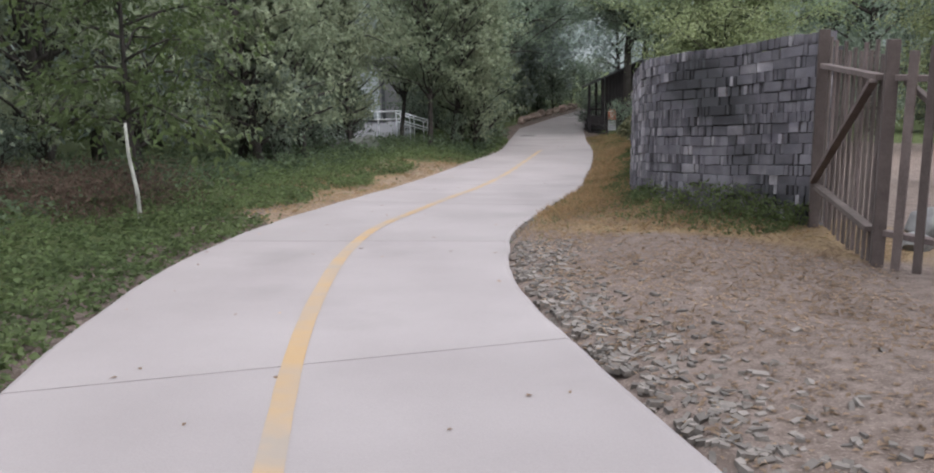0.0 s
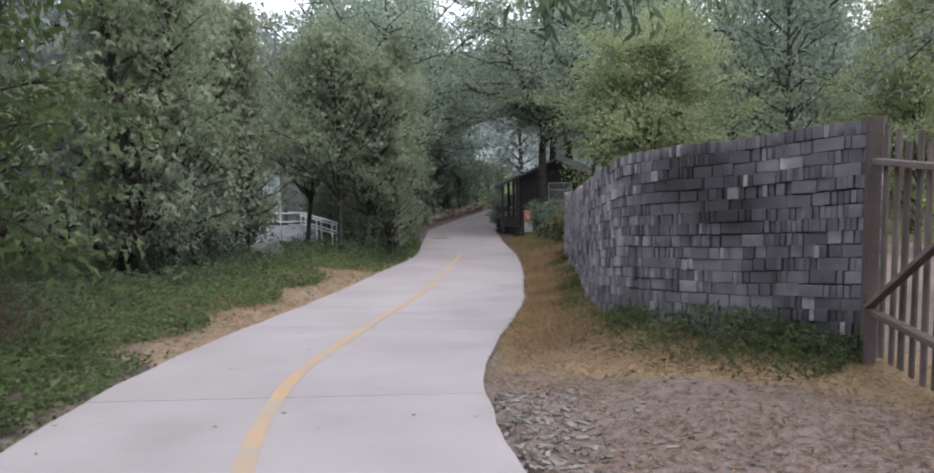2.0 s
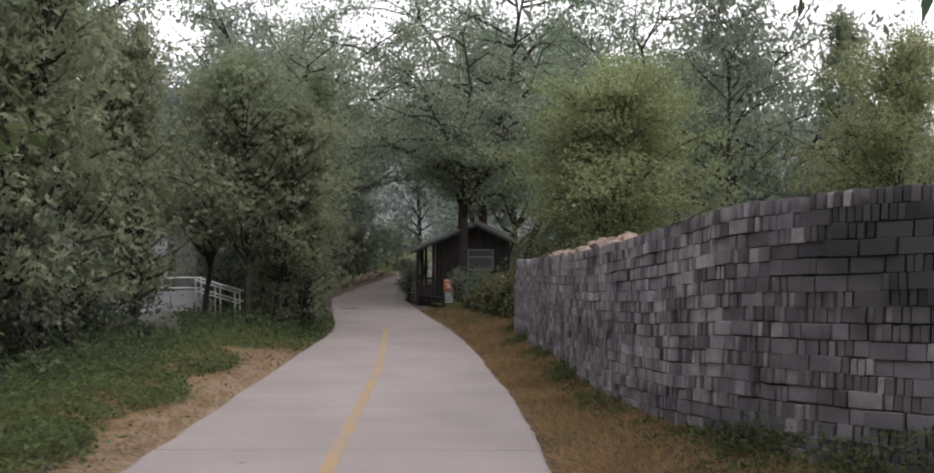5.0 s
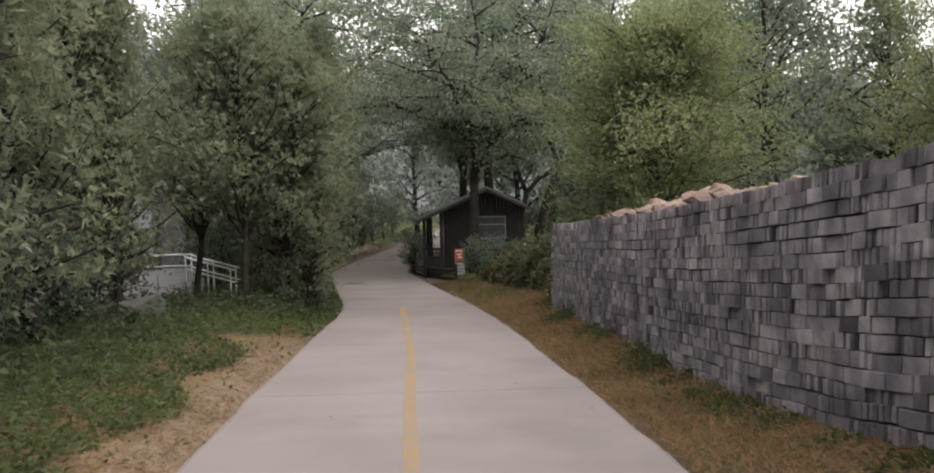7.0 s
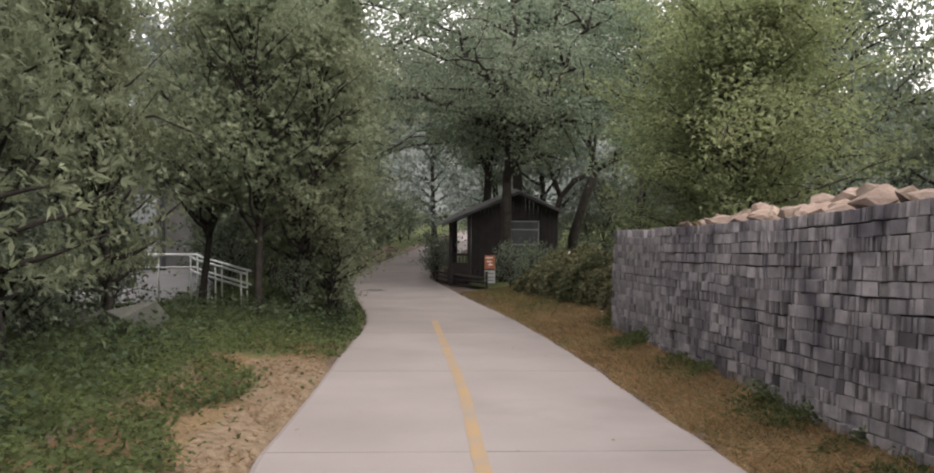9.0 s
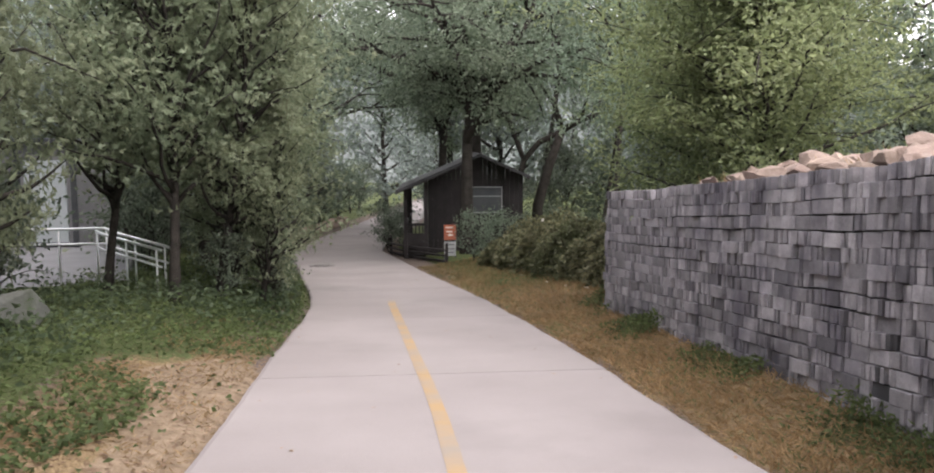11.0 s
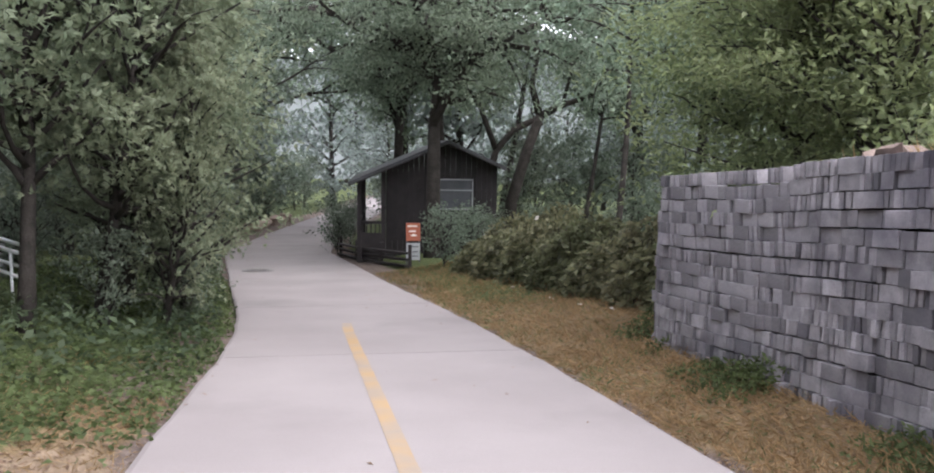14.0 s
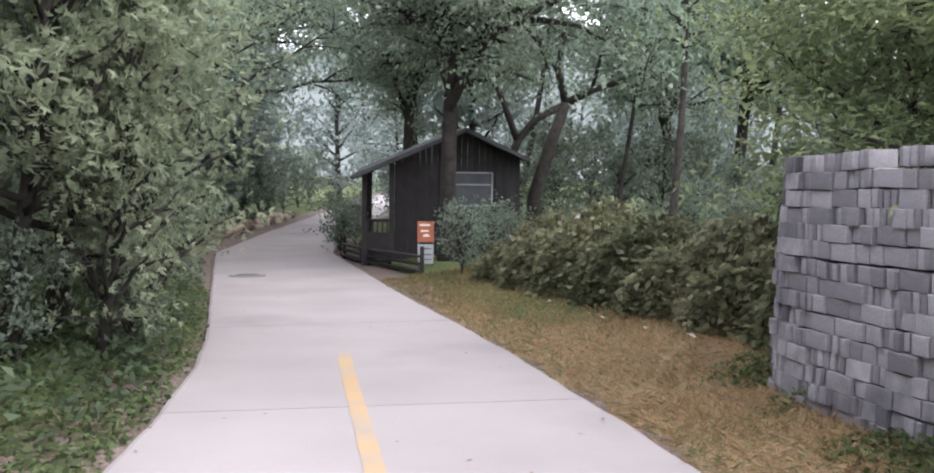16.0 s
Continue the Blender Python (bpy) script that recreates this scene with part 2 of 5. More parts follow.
EDGE_R = [31, 14.5, 5.8, 1.7, 0.05, -0.83, -1.76, -2.38, -2.57, -2.60, -2.77, -3.08, -3.3, -3.72, -4.05, -4.35, -5.15, -7.15, -7.3, -6.0, -5.5, -4.7, -0.2, 13]
FINE_Y = np.arange(-60, 130, 0.25)


def eased(ys, vs, span):
    raw = np.interp(FINE_Y, ys, vs)
    k = int(span / 0.25) | 1
    pad = np.pad(raw, k // 2, mode="edge")
    return np.convolve(pad, np.ones(k) / k, "valid")


LEFT, RIGHT, FALL = eased(EDGE_Y, EDGE_L, 1.6), eased(EDGE_Y, EDGE_R, 1.6), eased(PROFILE_Y, PROFILE_Z, 2.0)


def edge_l(y):
    return np.interp(y, FINE_Y, LEFT)


def edge_r(y):
    return np.interp(y, FINE_Y, RIGHT)


def fall(y):
    return np.interp(y, FINE_Y, FALL)


def smooth(a, b, v):
    t = np.clip((v - a) / (b - a), 0, 1)
    return t * t * (3 - 2 * t)


def ground_z(x, y):
    """Height of the ground beside and under the path."""
    l, r = edge_l(y), edge_r(y)
    dl, dr = l - x, x - r
    bank_r = 0.12 + 0.13 * smooth(9, 13, y)
    z = fall(y) + smooth(0.0, 2.2, dl) * 0.28 + smooth(0.0, 1.8, dr) * bank_r
    z = z + 0.035 * np.sin(x * 1.7 + y * 0.6) * np.sin(y * 1.3 - x * 0.4) * smooth(0.3, 1.5, np.maximum(dl, dr))
    inside = smooth(-0.12, 0.02, -np.maximum(dl, dr))
    return z - 0.02 - 0.10 * inside + 4.0 * smooth(30, 90, dl) + 3.0 * smooth(30, 90, dr)


def gz(x, y):
    return float(ground_z(np.float64(x), np.float64(y)))


# ---------------------------------------------------------------- ground
WALL_X = [0.95, 0.55, 0.15, -0.35, -0.80, -1.15, -1.38, -1.55, -1.72, -1.90, -2.05, -2.21, -2.38, -2.53, -2.53, -2.25, -1.45]
WALL_Y = [10.05, 10.35, 10.75, 11.20, 11.75, 12.5, 13.6, 15, 17, 19, 20.7, 22.2, 23.8, 25.0, 25.45, 25.75, 25.95]
WALL_TOP = [1.38, 1.32, 1.26, 1.19, 1.12, 1.02, 0.83, 0.64, 0.41, 0.20, 0.05, -0.08, -0.23, -0.31, -0.33, -0.35, -0.38]

gx = np.concatenate([-np.geomspace(700, 34, 14), np.arange(-30, -12, 0.8), np.arange(-12, 4, 0.2), np.arange(4, 20, 0.8), np.geomspace(22, 700, 14)])
gy = np.concatenate([-np.geomspace(700, 26, 12), np.arange(-24, 0, 0.8), np.arange(0, 36, 0.2), np.arange(36, 90, 0.8), np.geomspace(94, 800, 14)])
GX, GY = np.meshgrid(gx, gy)
GZ = ground_z(GX, GY)
nx, ny = len(gx), len(gy)
ix, iy = np.meshgrid(np.arange(nx - 1), np.arange(ny - 1))
q = (iy * nx + ix).ravel()
gm = bpy.data.meshes.new("ground")
gm.from_pydata(np.stack([GX, GY, GZ], -1).reshape(-1, 3).tolist(), [], np.stack([q, q + 1, q + nx + 1, q + nx], -1).tolist())
gm.polygons.foreach_set("use_smooth", [True] * len(gm.polygons))
DL, DR = edge_l(GY) - GX, GX - edge_r(GY)
wall_at = np.interp(GY, WALL_Y[:14], WALL_X[:14])


def sand_width(y):
    return np.interp(y, [8, 11, 14, 17, 20, 21, 22, 23], [0.35, 0.65, 0.65, 0.75, 0.85, 1.3, 1.0, 0.2])


green = smooth(0.3, 1.1, DL) * (1 - 0.9 * smooth(12.5, 14.5, GY) * (1 - smooth(20.5, 22.5, GY)) * (1 - smooth(1.2, 2.0, DL)))
green = np.maximum(green, smooth(27, 31, GY) * smooth(0.2, 1.0, DR))
straw = smooth(8.2, 11, GY + 0.5 * (GX + 1.5)) * smooth(0, 0.2, DR) * (1 - smooth(0.4, 1.5, GX - wall_at)) * (1 - smooth(30, 36, GY))
straw = np.maximum(straw, 0.62 * smooth(11, 13, GY) * (1 - smooth(23, 25, GY)) * smooth(0, 0.15, DL) * (1 - smooth(1.3, 2.0, DL)))
sand = smooth(8.5, 11, GY) * (1 - smooth(21.0, 23.0, GY)) * smooth(-0.1, 0.1, DL) * (1 - smooth(0.55, 1.0, DL / sand_width(GY)))
for nm, arr in (("green", green), ("straw", straw), ("sand", sand)):
    a = gm.attributes.new(nm, "FLOAT", "POINT")
    a.data.foreach_set("value", arr.ravel().astype(np.float32))


def ground_material():
    m = bpy.data.materials.new("earth_with_litter")
    m.use_nodes = True
    n, l = m.node_tree.nodes, m.node_tree.links
    b = n["Principled BSDF"]
    b.inputs["Roughness"].default_value, b.inputs["Specular IOR Level"].default_value = 0.95, 0.1
    co = n.new("ShaderNodeTexCoord")

    def tex(scale, detail=6):
        t = n.new("ShaderNodeTexNoise")
        t.inputs["Scale"].default_value, t.inputs["Detail"].default_value = scale, detail
        l.new(co.outputs["Object"], t.inputs["Vector"])
        return t.outputs["Fac"]

    def ramp(v, a, z):
        r = n.new("ShaderNodeMapRange")
        r.inputs["From Min"].default_value, r.inputs["From Max"].default_value = a, z
        l.new(v, r.inputs["Value"])
        return r.outputs[0]

    def blend(f, a, c):
        x = n.new("ShaderNodeMix")
        x.data_type = "RGBA"
        l.new(f, x.inputs["Factor"])
        for s, v in (("A", a), ("B", c)):
            if isinstance(v, tuple):
                x.inputs[s].default_value = (*v, 1)
            else:
                l.new(v, x.inputs[s])
        return x.outputs["Result"]

    def masked(attr, noise_out, k):
        at = n.new("ShaderNodeAttribute")
        at.attribute_name = attr
        s = n.new("ShaderNodeMath")
        s.operation = "MULTIPLY_ADD"
        l.new(noise_out, s.inputs[0])
        s.inputs[1].default_value = k
        l.new(at.outputs["Fac"], s.inputs[2])
        return ramp(s.outputs[0], 0.5 + k * 0.35, 0.5 + k * 0.65)

    fine, mid, big = tex(55), tex(9), tex(1.3)
    earth = blend(ramp(mid, 0.35, 0.7), (0.085, 0.065, 0.054), (0.148, 0.117, 0.101))
    earth = blend(ramp(fine, 0.5, 0.75), earth, (0.20, 0.163, 0.141))
    straw_c = blend(ramp(fine, 0.35, 0.7), (0.120, 0.085, 0.047), (0.225, 0.163, 0.095))
    leafy = blend(ramp(fine, 0.35, 0.7), (0.035, 0.045, 0.018), (0.10, 0.12, 0.05))
    c = blend(masked("straw", big, 0.8), earth, straw_c)
    c = blend(masked("green", mid, 0.7), c, leafy)
    sand_c = blend(ramp(mid, 0.35, 0.7), (0.140, 0.104, 0.070), (0.225, 0.170, 0.119))
    c = blend(masked("sand", mid, 0.6), c, blend(ramp(fine, 0.58, 0.8), sand_c, (0.31, 0.245, 0.18)))
    l.new(c, b.inputs["Base Color"])
    h = n.new("ShaderNodeMath")
    h.operation = "MULTIPLY_ADD"
    l.new(fine, h.inputs[0])
    h.inputs[1].default_value = 0.35
    l.new(mid, h.inputs[2])
    bp = n.new("ShaderNodeBump")
    bp.inputs["Strength"].default_value, bp.inputs["Distance"].default_value = 0.8, 0.05
    l.new(h.outputs[0], bp.inputs["Height"])
    l.new(bp.outputs[0], b.inputs["Normal"])
    return m


gm.materials.append(ground_material())
tagged(new("ground", gm), "bare brown earth with straw and low weeds", "ground", kind="structure")

# ---------------------------------------------------------------- the concrete path
road = thing("path", "pale concrete footpath with a faded yellow centre line", "path", kind="structure")
JOINTS = [-55, -30, -21.5, -12.9, -8.6, -4.3, -0.05, 4.25, 8.55, 12.8, 17.0, 21.2, 25.5, 29.8, 34.1, 38.4, 42.7, 47, 51.3, 55.6, 60, 64.3, 68.6, 73, 77.3, 81.6, 86, 95]


def lip(y, side):
    """Small unevenness of the slab's edge."""
    return 0.03 * noise.noise((y * 1.1, side * 9.0, 0)) + 0.02 * noise.noise((y * 5.0, side * 4.0, 3))


for j0, j1 in zip(JOINTS, JOINTS[1:]):
    a, z = j0 + 0.006, j1 - 0.006
    k = max(4, int((z - a) / 0.3))
    vs, fs = [], []
    cols = 7
    for i in range(k + 1):
        y = a + (z - a) * i / k
        x0, x1 = float(edge_l(y)), float(edge_r(y))
        # the joints run square to the path's own line
        slope = float(edge_l(y + 0.8) + edge_r(y + 0.8) - edge_l(y - 0.8) - edge_r(y - 0.8)) / 3.2
        skew = -1.1 * slope * (x1 - x0) / 2
        yl, yr = y - skew, y + skew
        x0, x1 = float(edge_l(yl)) + lip(yl, 1), float(edge_r(yr)) + lip(yr, 2)
        for c in range(cols):
            u = (0, 0.012, 0.25, 0.5, 0.75, 0.988, 1)[c]
            yy = yl + (yr - yl) * u
            vs.append((x0 + (x1 - x0) * u, yy, float(fall(yy)) - (0.014 if c in (0, cols - 1) else 0)))
        vs.append((x0, yl, float(fall(yl)) - 0.2))
        vs.append((x1, yr, float(fall(yr)) - 0.2))
    w = cols + 2
    for i in range(k):
        b0, b1 = i * w, (i + 1) * w
        for c in range(cols - 1):
            fs.append((b0 + c, b0 + c + 1, b1 + c + 1, b1 + c))
        fs.append((b0 + cols, b0, b1, b1 + cols))
        fs.append((b0 + cols - 1, b0 + cols + 1, b1 + cols + 1, b1 + cols - 1))
    for b0 in (0, k * w):
        ring = [b0 + c for c in range(cols)] + [b0 + cols + 1, b0 + cols]
        fs.append(tuple(ring if b0 else reversed(ring)))
    part("slab", mesh_from("slab", vs, fs, M_CONCRETE), parent=road)

LINE_Y = [-30, -8, 0, 2.82, 4.34, 5.7, 7.6, 9.6, 11.9, 13.5, 16.4, 19.8, 22.1, 25.3, 27.75]
LINE_X = [14.6, 3.2, -0.45, -1.72, -2.42, -2.96, -3.63, -4.08, -4.31, -4.44, -4.70, -4.95, -5.2, -5.55, -5.82]
ys = np.arange(-30, 27.8, 0.25)
lx = np.convolve(np.pad(np.interp(ys, LINE_Y, LINE_X), 3, mode="edge"), np.ones(7) / 7, "valid")


def paint_line(y0, y1, mat, label):
    vs, fs = [], []
    pick = [i for i, y in enumerate(ys) if y0 <= y <= y1]
    for n_, i in enumerate(pick):
        y = ys[i]
        d = float((lx[min(i + 1, len(ys) - 1)] - lx[max(i - 1, 0)]) / (0.5 if 0 < i < len(ys) - 1 else 0.25))
        hw = 0.062 * math.sqrt(1 + d * d) + 0.008 * noise.noise((y * 3, 0, 0))
        for s in (-hw, hw):
            vs.append((lx[i] + s, y, float(fall(y)) + 0.004))
        if n_:
            fs.append((2 * n_ - 2, 2 * n_ - 1, 2 * n_ + 1, 2 * n_))
    part("centre_line", mesh_from("centre_line", vs, fs, mat), parent=road, label=label)


paint_line(-30, 27.8, M_PAINT, "faded yellow painted centre line")

# ---------------------------------------------------------------- the dry-stacked brick wall
COURSE = 0.117
seg = [0.0]
for i in range(1, len(WALL_X)):
    seg.append(seg[-1] + math.hypot(WALL_X[i] - WALL_X[i - 1], WALL_Y[i] - WALL_Y[i - 1]))
WALL_LEN = seg[-1]
FINE_S = np.arange(0, WALL_LEN + 0.01, 0.05)


def softened(vs_, k=15):
    raw = np.interp(FINE_S, seg, vs_)
    return np.convolve(np.pad(raw, k // 2, mode="reflect", reflect_type="odd"), np.ones(k) / k, "valid")


SX, SY, SZ = softened(WALL_X), softened(WALL_Y), softened(WALL_TOP)


def wall_at_s(s):
    """Face point, outward normal and top height at s along the wall."""
    x, y, z = (float(np.interp(s, FINE_S, a)) for a in (SX, SY, SZ))
    dx = float(np.interp(s + 0.06, FINE_S, SX) - np.interp(s - 0.06, FINE_S, SX))
    dy = float(np.interp(s + 0.06, FINE_S, SY) - np.interp(s - 0.06, FINE_S, SY))
    dz = float(np.interp(s + 0.06, FINE_S, SZ) - np.interp(s - 0.06, FINE_S, SZ))
    h = math.hypot(dx, dy) or 1
    return x, y, z, dx / h, dy / h, dz / h


wall = thing("wall_brick", "tall curving wall of dry-stacked grey bricks beside the path", "wall", kind="structure")
vs, fs = [], []
cs = np.arange(0, WALL_LEN, 0.25)
for i, s in enumerate(cs):
    x, y, z, tx, ty, _ = wall_at_s(s)
    for off in (0.05, 0.34):
        for zz in (gz(x, y) - 0.3, z - 0.16):
            vs.append((x + ty * off, y - tx * off, zz))
    if i:
        p, c = 4 * (i - 1), 4 * i
        fs += [(p, c, c + 1, p + 1), (p + 2, p + 3, c + 3, c + 2), (p + 1, c + 1, c + 3, p + 3)]
e = 4 * (len(cs) - 1)
fs += [(0, 1, 3, 2), (e, e + 2, e + 3, e + 1)]
part("wall_core", mesh_from("wall_core", vs, fs, M_CORE), parent=wall)


def brick_shape(rng, w, h, d):
    """A brick on edge, its face towards -y, with worn arrises: 12 points."""
    c = 0.003
    j = lambda k=0.0035: rng.uniform(-k, k)
    hw, hh = w / 2, h / 2
    pts = [(-hw, d, -hh), (hw, d, -hh), (hw, d, hh), (-hw, d, hh)]
    pts += [(-hw + j(), c * 1.5, -hh), (hw + j(), c * 1.5, -hh), (hw + j(), c * 1.5, hh + j()), (-hw + j(), c * 1.5, hh + j())]
    pts += [(-hw + c + j(), j(), -hh + c), (hw - c + j(), j(), -hh + c), (hw - c + j(), j(), hh - c), (-hw + c + j(), j(), hh - c)]
    fs_ = [(3, 2, 1, 0), (0, 1, 5, 4), (1, 2, 6, 5), (2, 3, 7, 6), (3, 0, 4, 7),
           (4, 5, 9, 8), (5, 6, 10, 9), (6, 7, 11, 10), (7, 4, 8, 11), (8, 9, 10, 11)]
    return pts, fs_


rng = random.Random(5)
SHAPES = {kind: [brick_shape(rng, w, COURSE - 0.006, d) for _ in range(8)] for kind, w, d in (("long", 0.235, 0.06), ("half", 0.116, 0.12), ("end", 0.049, 0.2))}
BRICK_MESH = {kind: [mesh_from("brick", p, f, M_BRICK) for p, f in lst] for kind, lst in SHAPES.items()}
WIDTH = {"long": 0.242, "half": 0.122, "end": 0.0545}
rest_v, rest_f, rest_dark, singles = [], [], [], []
for row in range(20):
    s = rng.uniform(-0.06, 0.01)
    while s < WALL_LEN - 0.1:
        if row == 0 and rng.random() < 0.7:
            run = ["end"] * rng.choice((2, 3, 4, 6))
        elif rng.random() < 0.27:
            run = ["long"]
        elif rng.random() < 0.40:
            run = ["half"]
        else:
            run = ["end"] * rng.choice((1, 2, 2, 3, 3, 4, 6))
        shift = rng.uniform(-0.006, 0.006)
        for kind in run:
            w = WIDTH[kind] + (rng.uniform(0.004, 0.016) if rng.random() < 0.3 else 0)
            mid = s + w / 2
            s += w
            x, y, zt, tx, ty, tz = wall_at_s(mid)
            zc = zt - COURSE * (row + 0.5) + 0.022 * noise.noise((mid * 1.1, row * 0.35, 0)) + rng.uniform(-0.004, 0.004)
            if zc < gz(x, y) - 0.12 or (row == 0 and rng.random() < 0.14):
                continue
            out = shift + rng.gauss(0, 0.011) + (rng.uniform(0.01, 0.03) if rng.random() < 0.04 else 0)
            out += 0.0022 * row
            m = Matrix(((-tx, ty, 0, x - ty * out), (-ty, -tx, 0, y + tx * out), (-tz, 0, 1, zc), (0, 0, 0, 1)))
            m = m @ pose(0, 0, 0, rng.gauss(0, 0.5), rng.gauss(0, 0.7), rng.gauss(0, 1.0))
            i = rng.randrange(8)
            if 13.7 < mid < 15.9 and row < 11 and len(singles) < 300:
                singles.append((BRICK_MESH[kind][i], m))
            else:
                p, f = SHAPES[kind][i]
                base = len(rest_v)
                rest_v += [m @ Vector(v) for v in p]
                rest_f += [tuple(base + k for k in ff) for ff in f]
                # the courses by the gate hold many darker bricks
                rest_dark += [int(rng.random() < 0.9 - 0.8 * float(smooth(1.8, 5.0, mid)))] * len(f)
rest = mesh_from("stacked_bricks", rest_v, rest_f, M_BRICK)
rest.materials.append(M_DARKBRICK)
rest.polygons.foreach_set("material_index", rest_dark)
part("stacked_bricks", rest, parent=wall)["kind"] = "stuff"

# ---------------------------------------------------------------- trees


def unit(v):
    return v / (np.linalg.norm(v) + 1e-9)


def tree(name, label, seed, height, radius, bark, leaf, crown_base, spread, limbs, twigs, per_twig, leaf_len, leaf_wid,
         rise=0.5, shape="round", droop=0.2, lean=0.0, scatter=0.22, flat=0.5, fine_wood=True, hollow=0.25, fork=0, aligned=0.7, up_turn=0.35, fan=1, boughs=()):
    """A tapered, wandering trunk with limbs and twigs, and a crown of single leaves along the twigs."""
    rng = np.random.default_rng(seed)
    root = thing(name, label, "tree")
    v, f = [], []
    steps = 9
    bend = rng.normal(size=(2, 2)) * 0.05 * height
    az0 = rng.uniform(0, 6.28)

    def axis(u):
        return np.array([bend[0, 0] * math.sin(2.2 * u) + bend[1, 0] * u * u * 0.6 + lean * height * u * math.cos(az0),
                         bend[0, 1] * math.sin(2.0 * u) + bend[1, 1] * u * u * 0.6 + lean * height * u * math.sin(az0), height * u])

    tp = [axis(i / steps) for i in range(steps + 1)]
    tp[0][2] = -0.25
    scaffold = []
    if fork:
        # the trunk divides into a few rising, wandering limbs
        tp = [axis(crown_base * 1.25 * i / steps) for i in range(steps + 1)]
        tp[0][2] = -0.25
        for line in boughs:
            span = np.linspace(0, len(line) - 1, 8)
            line = [np.array([np.interp(w, range(len(line)), [p[c] for p in line]) for c in range(3)]) for w in span]
            line = [line[0]] + [p + rng.normal(size=3) * 0.09 for p in line[1:]]
            scaffold.append(line)
            tube_into(v, f, line, [radius * 0.55 * (1 - 0.85 * i / 7) for i in range(8)], 7)
        for k in range(0 if boughs else fork):
            az = az0 + k * 6.283 / fork + rng.normal() * 0.4
            el = rng.uniform(0.75, 1.15)
            d = np.array([math.cos(az) * math.cos(el), math.sin(az) * math.cos(el), math.sin(el)])
            p = tp[-1 - (k % 3)]
            line = [p]
            for i in range(7):
                d = unit(d + rng.normal(size=3) * 0.22 + np.array([0, 0, -0.02 * i]))
                p = p + d * height * (1 - crown_base) * 0.155
                line.append(p)
            scaffold.append(line)
            tube_into(v, f, line, [radius * 0.62 * (1 - 0.88 * i / 7) for i in range(8)], 7)
    tube_into(v, f, tp, [radius * (1 - 0.3 * i / steps) * (1.3 if i == 0 else 1.0) for i in range(steps + 1)] if fork else [radius * (1.35 if i == 0 else 1.0) * (1 - 0.93 * i / steps) ** 0.8 for i in range(steps + 1)], 8)
    pos, way = [], []
    for k in range(limbs):
        u = crown_base + (0.985 - crown_base) * ((k + rng.uniform(0, 0.9)) / limbs)
        rel = (u - crown_base) / (1 - crown_base)
        if shape == "cone":
            reach = spread * (1.05 - 0.9 * rel) * min(1, 0.55 + 3 * rel)
        elif shape == "column":
            reach = spread * (0.75 + 0.5 * math.sin(math.pi * min(1, rel * 1.1))) * (1.0 if rel < 0.7 else 1.0 - (rel - 0.7) * 2.4)
        elif shape == "flat":
            reach = spread * (0.65 + 0.5 * math.sin(math.pi * rel))
        else:
            reach = spread * (0.55 + 0.6 * math.sin(math.pi * min(1, 0.12 + rel * 0.9)))
        reach *= rng.uniform(0.7, 1.2)
        az = az0 + k * 2.399 + rng.normal() * 0.35
        el = rise * rng.uniform(0.5, 1.4) + (0.5 * rel if shape != "flat" else 0.15 * rel)
        d = np.array([math.cos(az) * math.cos(el), math.sin(az) * math.cos(el), math.sin(el)])
        p = axis(u)
        if fork:
            line = scaffold[k % fork]
            w = 0.3 + 6.6 * ((k // fork + rng.uniform(0, 1)) / (limbs / fork))
            i = min(6, int(w))
            p = line[i] + (line[i + 1] - line[i]) * (w - i)
            el *= 0.7
            reach *= 0.62
            d = np.array([math.cos(az) * math.cos(el), math.sin(az) * math.cos(el), math.sin(el)])
        r0 = radius * (1 - 0.93 * u) ** 0.8 * 0.55 + 0.008
        pts = [p]
        n = 5
        for i in range(n):
            d = unit(d + rng.normal(size=3) * 0.17 + np.array([0, 0, -droop * 0.12 * i]))
            p = p + d * reach / n
            pts.append(p)
        tube_into(v, f, pts, [r0 * (1 - 0.85 * i / n) for i in range(n + 1)], 4)
        for t in range(twigs):
            a = (hollow + (1 - hollow) * (t + rng.uniform(0, 1)) / twigs) * n
            i = min(n - 1, int(a))
            q = pts[i] + (pts[i + 1] - pts[i]) * (a - i)
            dd = unit(unit(pts[i + 1] - pts[i]) * 0.6 + rng.normal(size=3) * (0.75, 0.75, 0.45) + np.array([0, 0, 0.15 - droop * 0.4]))
            ln = reach * rng.uniform(0.22, 0.5) + 0.15
            end = q + dd * ln + np.array([0, 0, -droop * ln * 0.35])
            if fine_wood and t % 3 == 0:
                tube_into(v, f, [q, (q + end) / 2 + np.array([0, 0, 0.04]), end], [0.014, 0.009, 0.003], 3)
            w = rng.uniform(0.05, 1.05, per_twig)[:, None]
            pp = q + (end - q) * w + rng.normal(size=(per_twig, 3)) * scatter * np.array([1, 1, 0.6])
            pos.append(pp)
            way.append(dd * aligned + rng.normal(size=(per_twig, 3)) * (1.45 - aligned))
    part("trunk", mesh_from("trunk", v, f, bark, True), parent=root)
    pos, way = np.concatenate(pos), np.concatenate(way)
    # leaves turn their faces outwards and up, to the light
    out = pos - np.stack([np.interp(pos[:, 2], [0, height], [0, axis(1.0)[k]]) if k < 2 else pos[:, 2] * 0.88 for k in range(3)], -1)
    out /= np.linalg.norm(out, axis=1)[:, None] + 1e-9
    part("crown", leaves_mesh("crown", pos, way, leaf_len, leaf_wid, leaf, rng, flat=flat, droop=droop, face=out + np.array([0, 0, up_turn]), fan=fan), parent=root)
    return root


